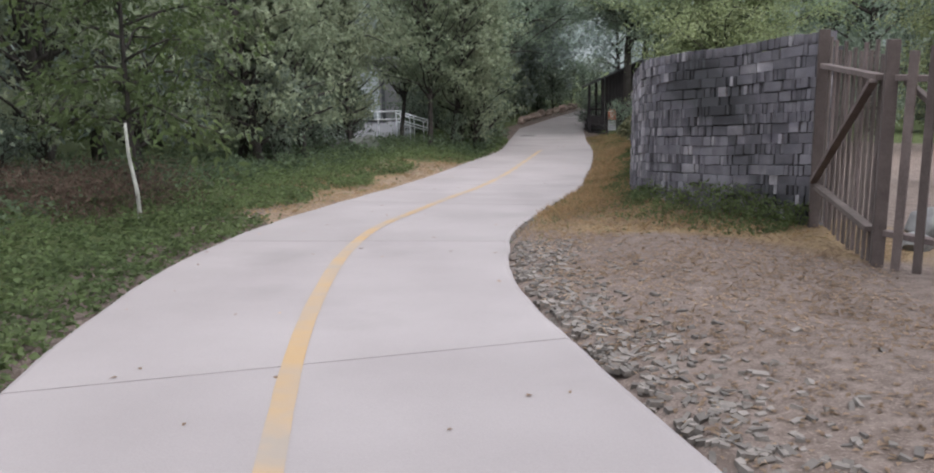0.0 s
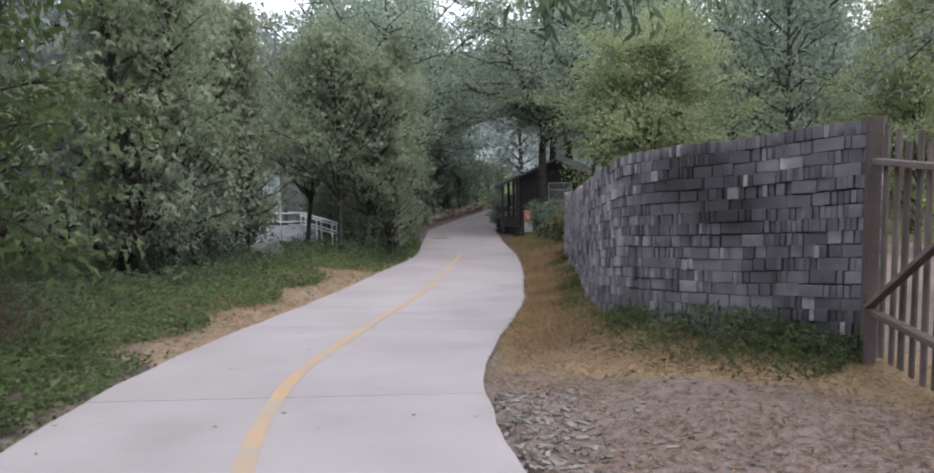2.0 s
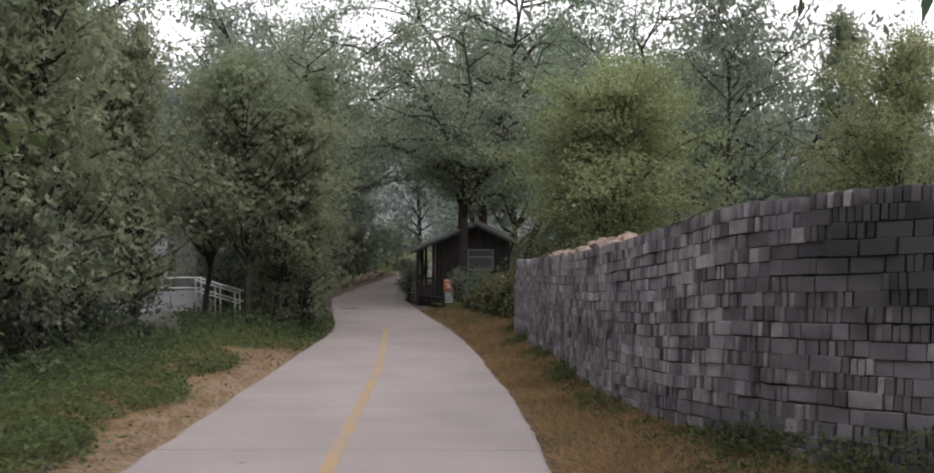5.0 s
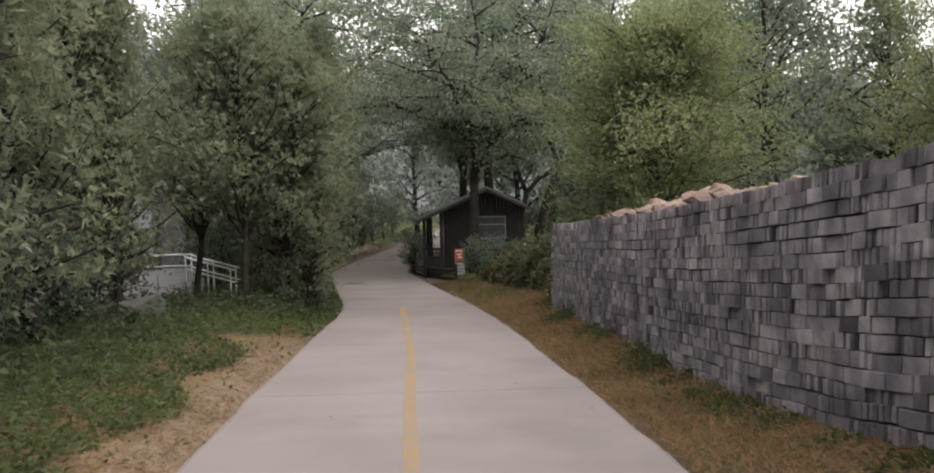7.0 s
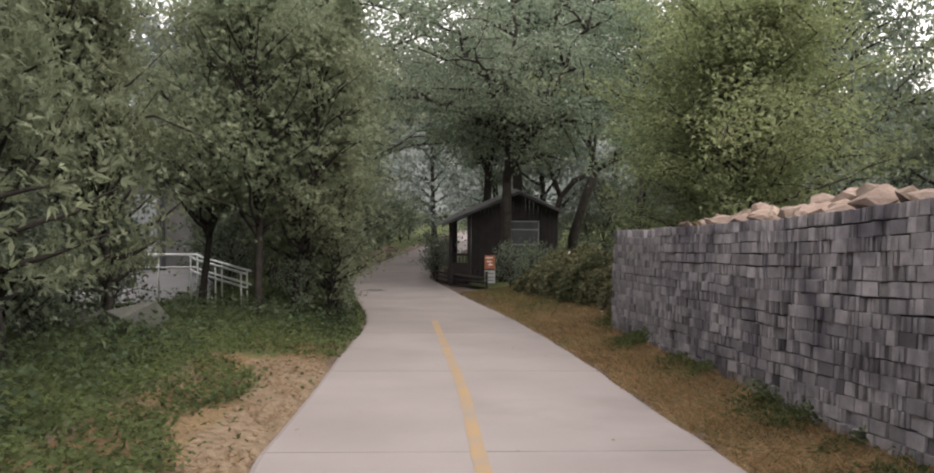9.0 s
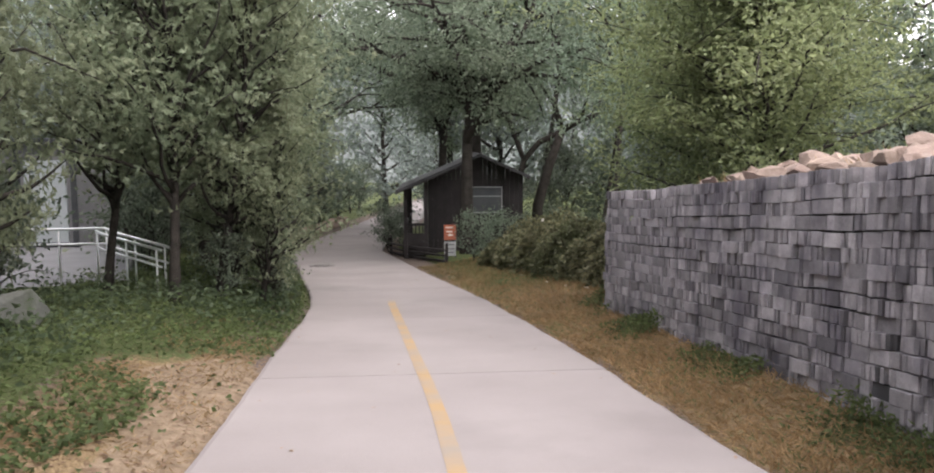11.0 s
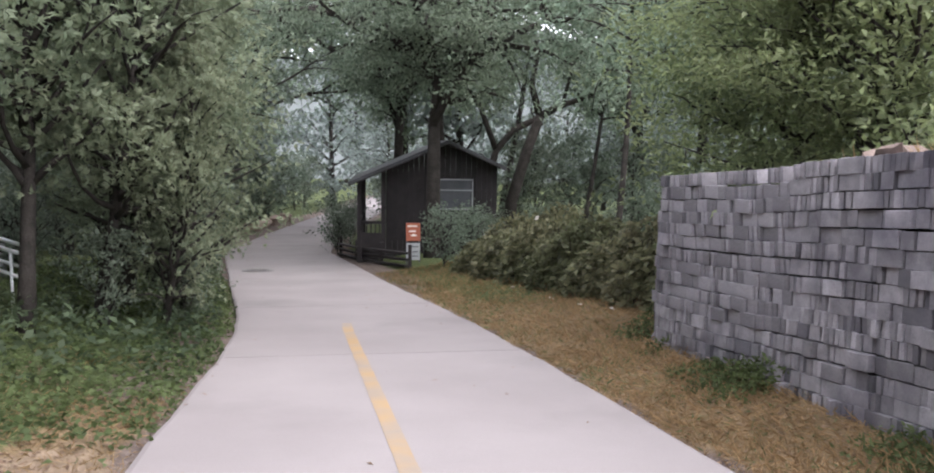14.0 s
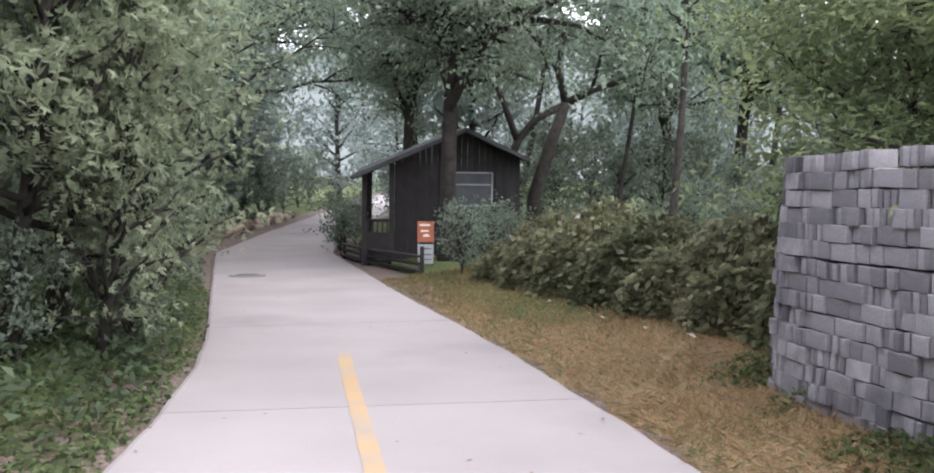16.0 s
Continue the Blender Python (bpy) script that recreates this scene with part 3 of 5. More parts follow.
def first(ob, x, y, turn=0.0, size=1.0, tall=None, sink=0.0):
    ob.matrix_basis = Matrix.Translation((x, y, gz(x, y) - sink)) @ pose(0, 0, 0, 0, 0, turn) @ Matrix.Diagonal((size, size, tall or size, 1))
    return ob


def grove(kinds, spots, rng, group):
    """Sets the kinds out over the spots: the first of each kind is moved, the rest are copies."""
    used = set()
    for i, (x, y, s) in enumerate(spots):
        ob = kinds[i % len(kinds)]
        t = rng.uniform(0, 360)
        tall = s * rng.uniform(0.9, 1.15)
        if ob.name in used:
            o = copy_thing(ob, Matrix.Translation((x, y, gz(x, y))) @ pose(0, 0, 0, 0, 0, t) @ Matrix.Diagonal((s / ob.scale.x, s / ob.scale.y, tall / ob.scale.z, 1)))
        else:
            used.add(ob.name)
            o = first(ob, x, y, t, s, tall)
        o["group"] = group



rng = random.Random(21)
cedars = [tree("cedar_tree", "dense dark green cedar on the shaded bank", 11 + i, 6.4, 0.10, M_BARK, L_CEDAR, 0.06, 1.8, 66, 9, 7, 0.126, 0.038, fine_wood=False, hollow=0.5, aligned=0.85,
               rise=0.6, shape="cone", droop=0.0, scatter=0.12, flat=0.5, fan=3) for i in range(3)]
locusts = [tree("locust_tree", "tall locust tree with airy layered foliage", 31 + i, 12.5, 0.20, M_BARK, L_LOCUST, 0.26, 4.5, 56, 10, 20, 0.195, 0.096, fork=5,
                rise=0.4, shape="flat", droop=0.3, scatter=0.26, flat=0.5, lean=0.04, hollow=0.3, up_turn=0.6) for i in range(3)]
broad = [tree("broadleaf_tree", "dark broadleaf tree in the dense wood", 51 + i, 8.5, 0.14, M_BARK, L_DARK, 0.07, 2.5, 40, 9, 22, 0.185, 0.098, fine_wood=False, hollow=0.4,
              rise=0.4, droop=0.15, scatter=0.22, flat=0.55) for i in range(3)]
# Far and deep trees carry the haze in their leaf colour.
far_trees = [tree("broadleaf_tree", "green tree in the distant wood, haze painted into its leaves", 61 + i, 10.0, 0.16, M_BARK, L_HAZED, 0.05, 2.9, 32, 7, 17, 0.30, 0.17, fine_wood=False,
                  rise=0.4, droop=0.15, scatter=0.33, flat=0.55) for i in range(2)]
deep_trees = [tree("broadleaf_tree", "green tree deep in the wood, also set unseen round the start", 65 + i, 10.0, 0.16, M_BARK, L_HAZED, 0.05, 2.9, 28, 5, 8, 0.42, 0.27, fine_wood=False,
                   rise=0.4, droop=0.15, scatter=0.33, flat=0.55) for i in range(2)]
bare_cedars = [tree("cedar_tree", "shaggy green cedar with bare lower trunk beside the handrail", 21 + i, 6.0, 0.085, M_BARK, L_CEDAR, 0.22, 1.7, 60, 10, 11, 0.104, 0.027, fine_wood=False, hollow=0.35, aligned=0.9,
                    rise=0.6, shape="column", droop=0.0, scatter=0.11, flat=0.5, fan=4) for i in range(2)]
shrubs = [tree("shrub", "low dark green shrub under the trees", 81 + i, 1.5, 0.025, M_BARK, L_DARK, 0.03, 0.85, 24, 5, 10, 0.108, 0.062, fine_wood=False,
               rise=0.7, droop=0.1, scatter=0.09, flat=0.5) for i in range(2)]
for o in shrubs:
    o["category"] = "shrub"

# the wood on the shaded side
near, deep = [], []
tries = 0
while len(near) + len(deep) < 70 and tries < 9000:
    tries += 1
    x, y = rng.uniform(-30, -7.5), rng.uniform(2, 66)
    lim = -8.6
    if 12 < y < 34:
        lim = -9.5 - max(0, y - 19) * 0.45
    elif y >= 34:
        lim = float(edge_l(y)) - 2.2
    elif y < 9:
        lim = float(edge_l(y)) - 3.0
    if -18 < x < -8 and 25.5 < y < 37:
        continue
    if x > lim or any(math.hypot(x - a, y - b) < 1.75 + max(0, -x - 12) * 0.07 for a, b, _ in near + deep):
        continue
    (near if x > lim - 3.4 and y < 45 else deep).append((x, y, rng.uniform(0.85, 1.15)))
near.sort(key=lambda s: -s[0])
grove(cedars, near, rng, "trees of the shaded wood")
# The first four, out of view by the start, are added to shade the gate end.
far = [(5.6, 2.6, 1.15), (-7.0, -0.8, 1.1), (2.2, -8, 1.2), (-3.6, -9, 1.1), (-1.5, 59, 1.25), (11, 67, 1.35), (-13.8, 60, 1.1), (7, 60, 1.15), (-16, 51, 1.15), (-9.0, 76, 1.2), (-15.5, 74, 1.1), (-12.8, 52, 0.6), (-5.0, 70, 0.8), (-2.6, 86, 1.1), (-17, 95, 1.2),
       (6, 90, 1.1), (14, 78, 1.1), (12, 64, 0.9), (20, 66, 1.0), (26, 80, 1.2), (22, 48, 0.8), (27, 57, 0.9), (34, 66, 1.1), (8, 70, 0.9), (-8, 100, 1.3), (4, 103, 1.3), (12, 104, 1.3), (24, 98, 1.3), (38, 84, 1.2),
       (-24, 84, 1.1), (-30, 74, 1.0), (-33, 56, 1.0), (-34, 42, 1.0), (-33, 28, 1.0), (-32, 14, 1.0), (-28, 2, 1.0), (-24, -8, 1.0), (-14, -14, 0.9), (4, -34, 1.0), (-6, -26, 1.0), (16, -28, 0.9), (24, -10, 0.9), (26, 4, 0.9), (30, 20, 0.8), (34, 36, 0.9), (31, 46, 0.9)]
ahead = [p for p in far if p[1] > 44 and p[0] > -26]
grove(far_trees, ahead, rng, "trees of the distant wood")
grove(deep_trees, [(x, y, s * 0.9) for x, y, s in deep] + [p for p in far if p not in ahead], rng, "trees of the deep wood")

spots = []
for i in range(46):
    y = rng.uniform(3, 60)
    base = -8.3 if y < 14 else (-9.0 - max(0, y - 19) * 0.42 if y < 33 else float(edge_l(y)) - 1.3)
    if y < 9:
        base = float(edge_l(y)) - 2.6
    if not 23.5 < y < 34:
        spots.append((base - rng.uniform(0, 2.4), y, rng.uniform(0.6, 1.1)))
spots += [(-7.75, 27.5, 0.5), (-11.9, 26.6, 0.95), (-12.6, 26.9, 0.9), (-11.5, 25.4, 0.8), (-11.6, 31.8, 1.1), (-11.0, 30.7, 0.9), (-12.0, 33.3, 1.2), (-8.9, 33, 0.8), (-9.6, 35.5, 0.8), (-8.3, 26.3, 0.5),
          (-6.9, 44.2, 0.75), (-7.0, 45.5, 0.8), (-6.6, 46.8, 0.9), (-4.1, 34.7, 0.6), (-3.6, 35.6, 0.7), (-3.2, 37.8, 0.5), (-2.6, 38.6, 0.6), (-1.6, 37.6, 0.6), (-0.6, 34.5, 0.6), (0.6, 32.5, 0.9), (1.4, 29.8, 1.0), (-0.2, 28.2, 0.9), (0.8, 36.5, 0.9), (2.8, 38.5, 1.0), (5, 41, 1.1), (4.6, 31, 1.0), (-5.2, 49.5, 1.2), (-4.4, 53, 1.4), (-11.9, 49, 1.3), (-12.0, 53, 1.5), (-11.3, 58, 1.6), (-10.9, 63, 1.7), (-10.7, 67.5, 1.7), (-10.6, 72, 1.8),
          (1.5, 46, 1.6), (3.5, 48, 1.8), (-0.7, 47.5, 1.5), (5.5, 50, 1.8), (0.8, 52, 1.9), (2.5, 55, 2.0), (-2.4, 45.8, 1.2), (7.5, 46, 1.7), (9.5, 50, 1.9), (4.6, 43, 1.3)]
grove(shrubs, spots, rng, "shrubs along the path")


def again(ob, x, y, s, tall, turn, label="", group=""):
    o = copy_thing(ob, Matrix.Translation((x, y, gz(x, y))) @ pose(0, 0, 0, 0, 0, turn) @ Matrix.Diagonal([a / b for a, b in zip((s, s, tall), ob.scale)] + [1]))
    return tagged(o, label, "", group)


# cedars beside the path by the handrail
for i, (x, y, s, tall, t) in enumerate(((-8.85, 25.5, 1.0, 1.0, 10), (-8.45, 26.4, 0.85, 0.85, 130), (-9.0, 29.3, 1.0, 1.05, 60), (-9.9, 32.2, 0.95, 1.0, 200), (-10.2, 26.45, 0.85, 0.95, 300), (-11.3, 23.6, 1.05, 1.0, 70), (-12.6, 22.4, 1.0, 1.05, 170), (-10.9, 20.9, 0.9, 1.0, 20))):
    ob = bare_cedars[i % 2]
    if i < 2:
        first(ob, x, y, t, s, tall)["group"] = "cedars by the handrail"
    else:
        again(ob, x, y, s, tall, t, "", "cedars by the handrail")
for i, (x, y, s, tall, t) in enumerate(((-10.0, 19.4, 0.9, 1.0, 80), (-9.7, 16.7, 0.95, 1.05, 150), (-12.3, 24.4, 0.9, 1.0, 220), (-10.35, 22.9, 0.65, 0.95, 40), (-11.75, 25.8, 0.6, 0.9, 260), (-8.55, 27.4, 0.95, 0.95, 100), (-9.0, 30.6, 0.9, 0.95, 190), (-8.0, 28.5, 0.72, 0.8, 310), (-7.9, 27.0, 0.5, 0.55, 15), (-12.9, 38.2, 0.9, 1.0, 20), (-11.9, 40.6, 0.9, 1.0, 120), (-14.2, 38.0, 0.9, 1.0, 240))):
    again(cedars[i % 3], x, y, s, tall, t, "", "trees of the shaded wood")

# locusts round the hut and beyond
# The first two are added to shade the concrete pad from the open sky.
spots = [(-10.4, 33.0, 0.75), (-16.6, 26.0, 0.85), (-12.2, 43.5, 1.0), (-5.0, 54, 1.2), (5.3, 46, 1.1), (5.5, 53, 1.25), (-13.6, 46, 0.95), (-14.5, 55, 1.05), (-4.2, 62, 1.1), (-10.9, 38.5, 0.6), (9, 47, 1.2), (-3.4, 47, 1.3), (-14, 58, 1.3), (-13.4, 50.5, 1.0)]
grove(locusts, spots, rng, "locust trees round the hut")
BIG = [[(0, 0, 3.2), (0.05, 0, 4.8), (-0.05, 0, 6.2), (0.1, 0.1, 8.0), (0, 0, 9.5), (0.2, 0, 11.0)],
       [(0, 0, 3.3), (0.5, -0.2, 4.3), (1.5, -0.4, 5.3), (2.6, -0.6, 5.6), (3.4, -0.7, 5.9), (4.4, -0.8, 6.1)],
       [(0.5, -0.2, 4.3), (1.1, -0.3, 5.6), (1.9, 0, 7.0), (2.6, 0.3, 8.4), (3.0, 0.4, 9.6)],
       [(0, 0, 4.5), (-0.9, -0.3, 5.2), (-2.0, -0.6, 5.6), (-3.2, -0.8, 5.7), (-4.2, -1.0, 5.5)],
       [(0, 0, 5.2), (-0.8, 0.5, 6.6), (-1.6, 0.9, 7.8), (-2.4, 1.0, 9.0)],
       [(0, 0, 4.8), (-0.4, -1.2, 5.8), (-0.8, -2.4, 6.5), (-1.0, -3.4, 6.8)],
       [(0, 0, 4.2), (0.8, 0.8, 5.4), (1.6, 1.6, 6.6), (2.2, 2.2, 7.6)]]
big = tree("locust_tree", "tall dark-limbed locust tree rising in front of the hut", 39, 11.0, 0.21, M_BARK, L_LOCUST, 0.26, 3.6, 84, 9, 30, 0.15, 0.065, fork=7, boughs=BIG,
           rise=0.35, shape="flat", droop=0.35, scatter=0.22, flat=0.45, hollow=0.25, up_turn=0.7)
first(big, -4.2, 38.0)
# slim trees with high crowns beyond the hedge
slim = [tree("young_tree", "slim young tree with a high leafy crown beyond the hedge", 44 + i, 7.0, 0.075, M_BARK, L_LOCUST, 0.5, 1.7, 26, 8, 22, 0.14, 0.065, rise=0.35, droop=0.35, scatter=0.18, flat=0.45, up_turn=0.6, lean=0.09) for i in range(2)]
first(slim[0], -1.15, 32.3, 30)["group"] = "slim trees beyond the hedge"
first(slim[1], 0.56, 42.8, 150, 1.1)["group"] = "slim trees beyond the hedge"
for i, (x, y, s) in enumerate(((-0.6, 54, 2.0), (5.6, 44.5, 1.5))):
    again(slim[i % 2], x, y, s, s, 80 * i, "tall slim tree with a high airy crown", "slim trees beyond the hedge")
for i, (x, y, s, tall) in enumerate(((5.0, 35, 0.95, 1.15), (9.5, 41, 0.65, 0.55), (13, 36, 0.7, 0.65), (15, 46, 0.9, 0.9), (18, 40, 0.8, 0.75), (7.4, 36.5, 0.7, 0.48), (11.5, 30, 0.6, 0.5))):
    if i < 3:
        tagged(first(broad[i], x, y, 77 * i, s, tall), "dark broadleaf tree beyond the brick wall", "", "trees beyond the brick wall")
    else:
        again(broad[i % 3], x, y, s, tall, 77 * i, "", "trees beyond the brick wall")
again(cedars[1], 8.9, 34.5, 1.45, 1.5, 40, "tall dark conifer rising beyond the brick wall", "trees beyond the brick wall")
again(cedars[2], 12.8, 35.5, 0.75, 1.05, 140, "pointed dark conifer beyond the brick wall", "trees beyond the brick wall")

willow = tree("willow_shrub", "yellowish narrow-leaved young tree behind the brick wall", 71, 5.0, 0.06, M_BARK, L_WILLOW, 0.10, 2.0, 46, 11, 70, 0.098, 0.038,
              rise=0.75, droop=0.2, scatter=0.17, flat=0.55)
first(willow, -0.4, 24.8, 0, 1.15, 0.94)
again(willow, 0.3, 28.0, 1.2, 1.1, 120)
again(willow, 6.3, 25.5, 0.95, 1.12, 60)
lime = tree("lime_bush", "bright lime-green bush behind the timber gate", 73, 2.6, 0.035, M_BARK, L_LIME, 0.2, 1.0, 24, 7, 18, 0.14, 0.07, rise=0.6, droop=0.25, scatter=0.14)
first(lime, 4.2, 15.6, 0, 0.8)

# a tree whose branches hang over the wall's near end
over = tree("overhanging_tree", "tree with drooping dark leaves over the wall", 91, 8.5, 0.15, M_BARK, L_DARK, 0.48, 5.6, 30, 12, 40, 0.13, 0.05,
            rise=0.16, shape="flat", droop=0.4, scatter=0.13, flat=0.2, hollow=0.3)
first(over, 5.0, 12.2, 20, 0.88)
orr = np.random.default_rng(17)
v, f, lp, lw = [], [], [], []
bough = np.array([(4.7, 12.0, 4.3), (3.2, 11.2, 4.5), (1.6, 10.2, 3.9), (0.2, 9.4, 3.2), (-1.0, 9.0, 2.75), (-1.9, 8.8, 2.55)])
tube_into(v, f, bough, [0.06, 0.05, 0.038, 0.026, 0.016, 0.006], 6)
for k in range(34):
    w = 2.6 + 2.4 * (k + orr.uniform(0, 1)) / 34
    p = np.array([np.interp(w, range(6), bough[:, c]) for c in range(3)])
    e = p + np.array([orr.normal() * 0.22, orr.normal() * 0.3, -0.25 - orr.uniform(0, 0.45)])
    tube_into(v, f, [p, (p + e) / 2 + np.array([0.03, 0, 0.05]), e], [0.007, 0.005, 0.002], 4)
    u = orr.uniform(0.15, 1.05, (11, 1))
    lp.append(p + (e - p) * u + orr.normal(size=(11, 3)) * 0.05)
    lw.append(orr.normal(size=(11, 3)) * (0.5, 0.5, 0.25) + np.array([0, 0, -0.8]))
inv = over.matrix_basis.inverted()
part("bough", mesh_from("bough", [inv @ Vector(p) for p in v], f, M_BARK, True), parent=over)
lp = np.array([inv @ Vector(p) for p in np.concatenate(lp)])
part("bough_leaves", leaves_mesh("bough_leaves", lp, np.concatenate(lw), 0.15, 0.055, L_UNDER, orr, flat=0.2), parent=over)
# the pale sapling on the weedy bank
sap = tree("sapling", "leafy young tree on the weedy bank", 95, 5.0, 0.04, M_BARK, L_WEED, 0.2, 1.3, 30, 8, 22, 0.13, 0.055, rise=0.35, droop=0.5, scatter=0.14, flat=0.4)
first(sap, -7.2, 9.3, 60)
stake = thing("stake", "leaning pale weathered stake in the weeds", "stake")
v, f = [], []
z0 = gz(-6.45, 8.3)
tube_into(v, f, [(-6.43, 8.3, z0 - 0.2), (-6.42, 8.28, z0 + 0.4), (-6.45, 8.25, z0 + 0.8), (-6.41, 8.2, z0 + 1.18)], [0.028, 0.025, 0.021, 0.015], 8)
part("shaft", mesh_from("shaft", v, f, M_PALEBARK, True), parent=stake)

# forked, leaning tree behind the hut
fork = thing("forked_tree", "leaning dark tree forking above the hut", "tree", Matrix.Translation((-1.75, 42.0, gz(-1.75, 42.0))))
v, f = [], []
BOUGHS = [([(0, 0, -0.2), (0.05, 0, 1.4), (0.45, 0, 2.8), (0.85, 0.1, 3.9)], 0.20, 0.14),
         ([(0.85, 0.1, 3.9), (1.5, 0, 4.25), (2.3, 0.2, 4.5), (3.3, 0.3, 5.0)], 0.12, 0.03),
         ([(0.85, 0.1, 3.9), (0.6, 0.1, 4.8), (0.75, 0, 5.8), (0.3, 0, 7.4)], 0.12, 0.03),
         ([(-0.9, 0.2, 1.0), (-0.4, 0.2, 2.9), (0.1, 0.2, 3.5), (0.9, 0.1, 3.9)], 0.11, 0.09),
         ([(-0.4, 0.2, 2.9), (-0.9, 0.3, 4.2), (-1.8, 0.2, 5.4), (-2.6, 0, 6.8)], 0.10, 0.03),
         ([(0.62, 0.1, 4.7), (0.0, -0.3, 5.5), (-0.7, -0.4, 6.1)], 0.06, 0.02),
         ([(1.5, 0, 4.25), (1.7, -0.3, 5.3), (2.3, -0.2, 6.4)], 0.06, 0.02)]
nr = np.random.default_rng(4)
lp, lw = [], []
for pts, r0, r1 in BOUGHS:
    tube_into(v, f, pts, [r0 + (r1 - r0) * i / (len(pts) - 1) for i in range(len(pts))], 8)
    if r1 < 0.05:
        for k in range(16):
            a = Vector(pts[-1]).lerp(Vector(pts[-2]), nr.uniform(0, 1.2))
            d = nr.normal(size=3) * (1, 1, 0.4)
            e = np.array(a) + d * 0.6
            tube_into(v, f, [a, e], [0.018, 0.005], 3)
            lp.append(e + nr.normal(size=(40, 3)) * 0.3)
            lw.append(d + nr.normal(size=(40, 3)) * 0.8)
part("trunk", mesh_from("trunk", v, f, M_BARK, True), parent=fork)
part("crown", leaves_mesh("crown", np.concatenate(lp), np.concatenate(lw), 0.17, 0.065, L_LOCUST, nr, flat=0.7, droop=0.3), parent=fork)

# ---------------------------------------------------------------- gate
gate = thing("gate", "weathered brown timber picket gate beside the brick wall", "gate")
GZ0 = gz(1.1, 9.0)


def leaf_of_gate(a, b, first_slat, rail_label=""):
    a, b = Vector((*a, 0)), Vector((*b, 0))
    run = (b - a).length
    d = (b - a) / run
    side = Vector((d.y, -d.x, 0))

    def at(s, z, off=0.0):
        p = a + d * s + side * off
        return (p.x, p.y, z)

    s, i = first_slat, 0
    while s < run:
        r = random.Random(i + int(run * 100))
        part("slat", beam(at(s, GZ0 + 0.02 + r.uniform(0, 0.05), -0.03), at(s + r.uniform(-0.02, 0.02), 1.27 + r.uniform(-0.07, 0.06), -0.03), r.uniform(0.07, 0.09), 0.022, 0.004), M_WOOD, gate)
        s += 0.185 + r.uniform(-0.02, 0.025)
        i += 1
    part("rail", beam(at(0.02, 1.03, 0.02), at(run, 1.03, 0.02), 0.05, 0.085), M_WOOD, gate)
    part("rail", beam(at(0.02, -0.24, 0.02), at(run, -0.24, 0.02), 0.05, 0.085), M_WOOD, gate)
    part("brace", beam(at(0.05, -0.19, 0.065), at(run - 0.05, 1.0, 0.065), 0.04, 0.075), M_WOOD, gate)


part("post", beam((0.93, 10.0, GZ0 - 0.4), (0.93, 10.0, 1.40), 0.11, 0.11), M_WOOD, gate)
leaf_of_gate((0.95, 9.93), (1.20, 7.85), 0.1)
part("post", beam((1.24, 7.78, GZ0 - 0.3), (1.24, 7.78, 1.33), 0.10, 0.10), M_WOOD, gate)
leaf_of_gate((2.55, 6.55), (1.27, 7.72), 0.06)
part("post", beam((2.62, 6.5, GZ0 - 0.3), (2.62, 6.5, 1.36), 0.10, 0.10), M_WOOD, gate)

# ---------------------------------------------------------------- hut
HZ = float(fall(39.6)) + 0.06
hut = thing("hut", "small dark timber hut with a felt gable roof", "hut", Matrix.Translation((-4.6, 39.6, HZ)))
ROOF = ((-1.72, 2.02), (0.85, 3.13), (2.35, 2.46))


def roof_z(x):
    return float(np.interp(x, [p[0] for p in ROOF], [p[1] for p in ROOF])) - 0.06


x = -0.72
while x < 2.08:
    w = 0.138
    top0, top1 = roof_z(x), roof_z(x + w)
    spans = [(0.0, None)]
    if 0.50 < x + w / 2 < 1.55:
        spans = [(0.0, 1.32), (2.17, None)]
    for lo, hi in spans:
        a, b = (hi, hi) if hi else (top0, top1)
        if a <= lo:
            continue
        y0 = -0.012 - 0.006 * rng.random()
        pts = [(x, y0, lo), (x + w - 0.006, y0, lo), (x + w - 0.006, y0, b), (x, y0, a), (x, 0.02, lo), (x + w - 0.006, 0.02, lo), (x + w - 0.006, 0.02, b), (x, 0.02, a)]
        part("plank", mesh_from("plank", pts, [(0, 1, 2, 3), (7, 6, 5, 4), (0, 4, 5, 1), (1, 5, 6, 2), (2, 6, 7, 3), (3, 7, 4, 0)], M_HUT), parent=hut)
    x += w
for xx in (-0.72, 2.08):
    part("side_wall", box(0.06, 4.2, roof_z(xx) - 0.02, Matrix.Translation((xx, 2.1, 0))), M_HUT, hut)
part("back_wall", box(2.74, 0.06, 2.2, Matrix.Translation((0.68, 4.2, 0))), M_HUT, hut)
part("floor", box(3.6, 4.4, 0.12, Matrix.Translation((0.3, 2.1, -0.05))), M_HUT, hut)
for (x0, z0), (x1, z1) in zip(ROOF, ROOF[1:]):
    d = Vector((x1 - x0, 0, z1 - z0))
    nx_, nz_ = -d.z / d.length * 0.09, d.x / d.length * 0.09
    bm = box(1, 1, 1, Matrix(((d.x, 0, nx_, (x0 + x1) / 2 - nx_ / 2), (0, 4.9, 0, 2.0), (d.z, 0, nz_, (z0 + z1) / 2 - nz_ / 2), (0, 0, 0, 1))))
    part("roof", bm, M_ROOF, hut)
    part("barge_board", beam((x0, -0.47, z0 - 0.05), (x1, -0.47, z1 - 0.05), 0.03, 0.15), M_HUT, hut)
win = part("window", box(1.03, 0.03, 0.82, Matrix.Translation((1.03, 0.03, 1.33))), M_DARKMETAL, hut, "dark window with a pale frame")
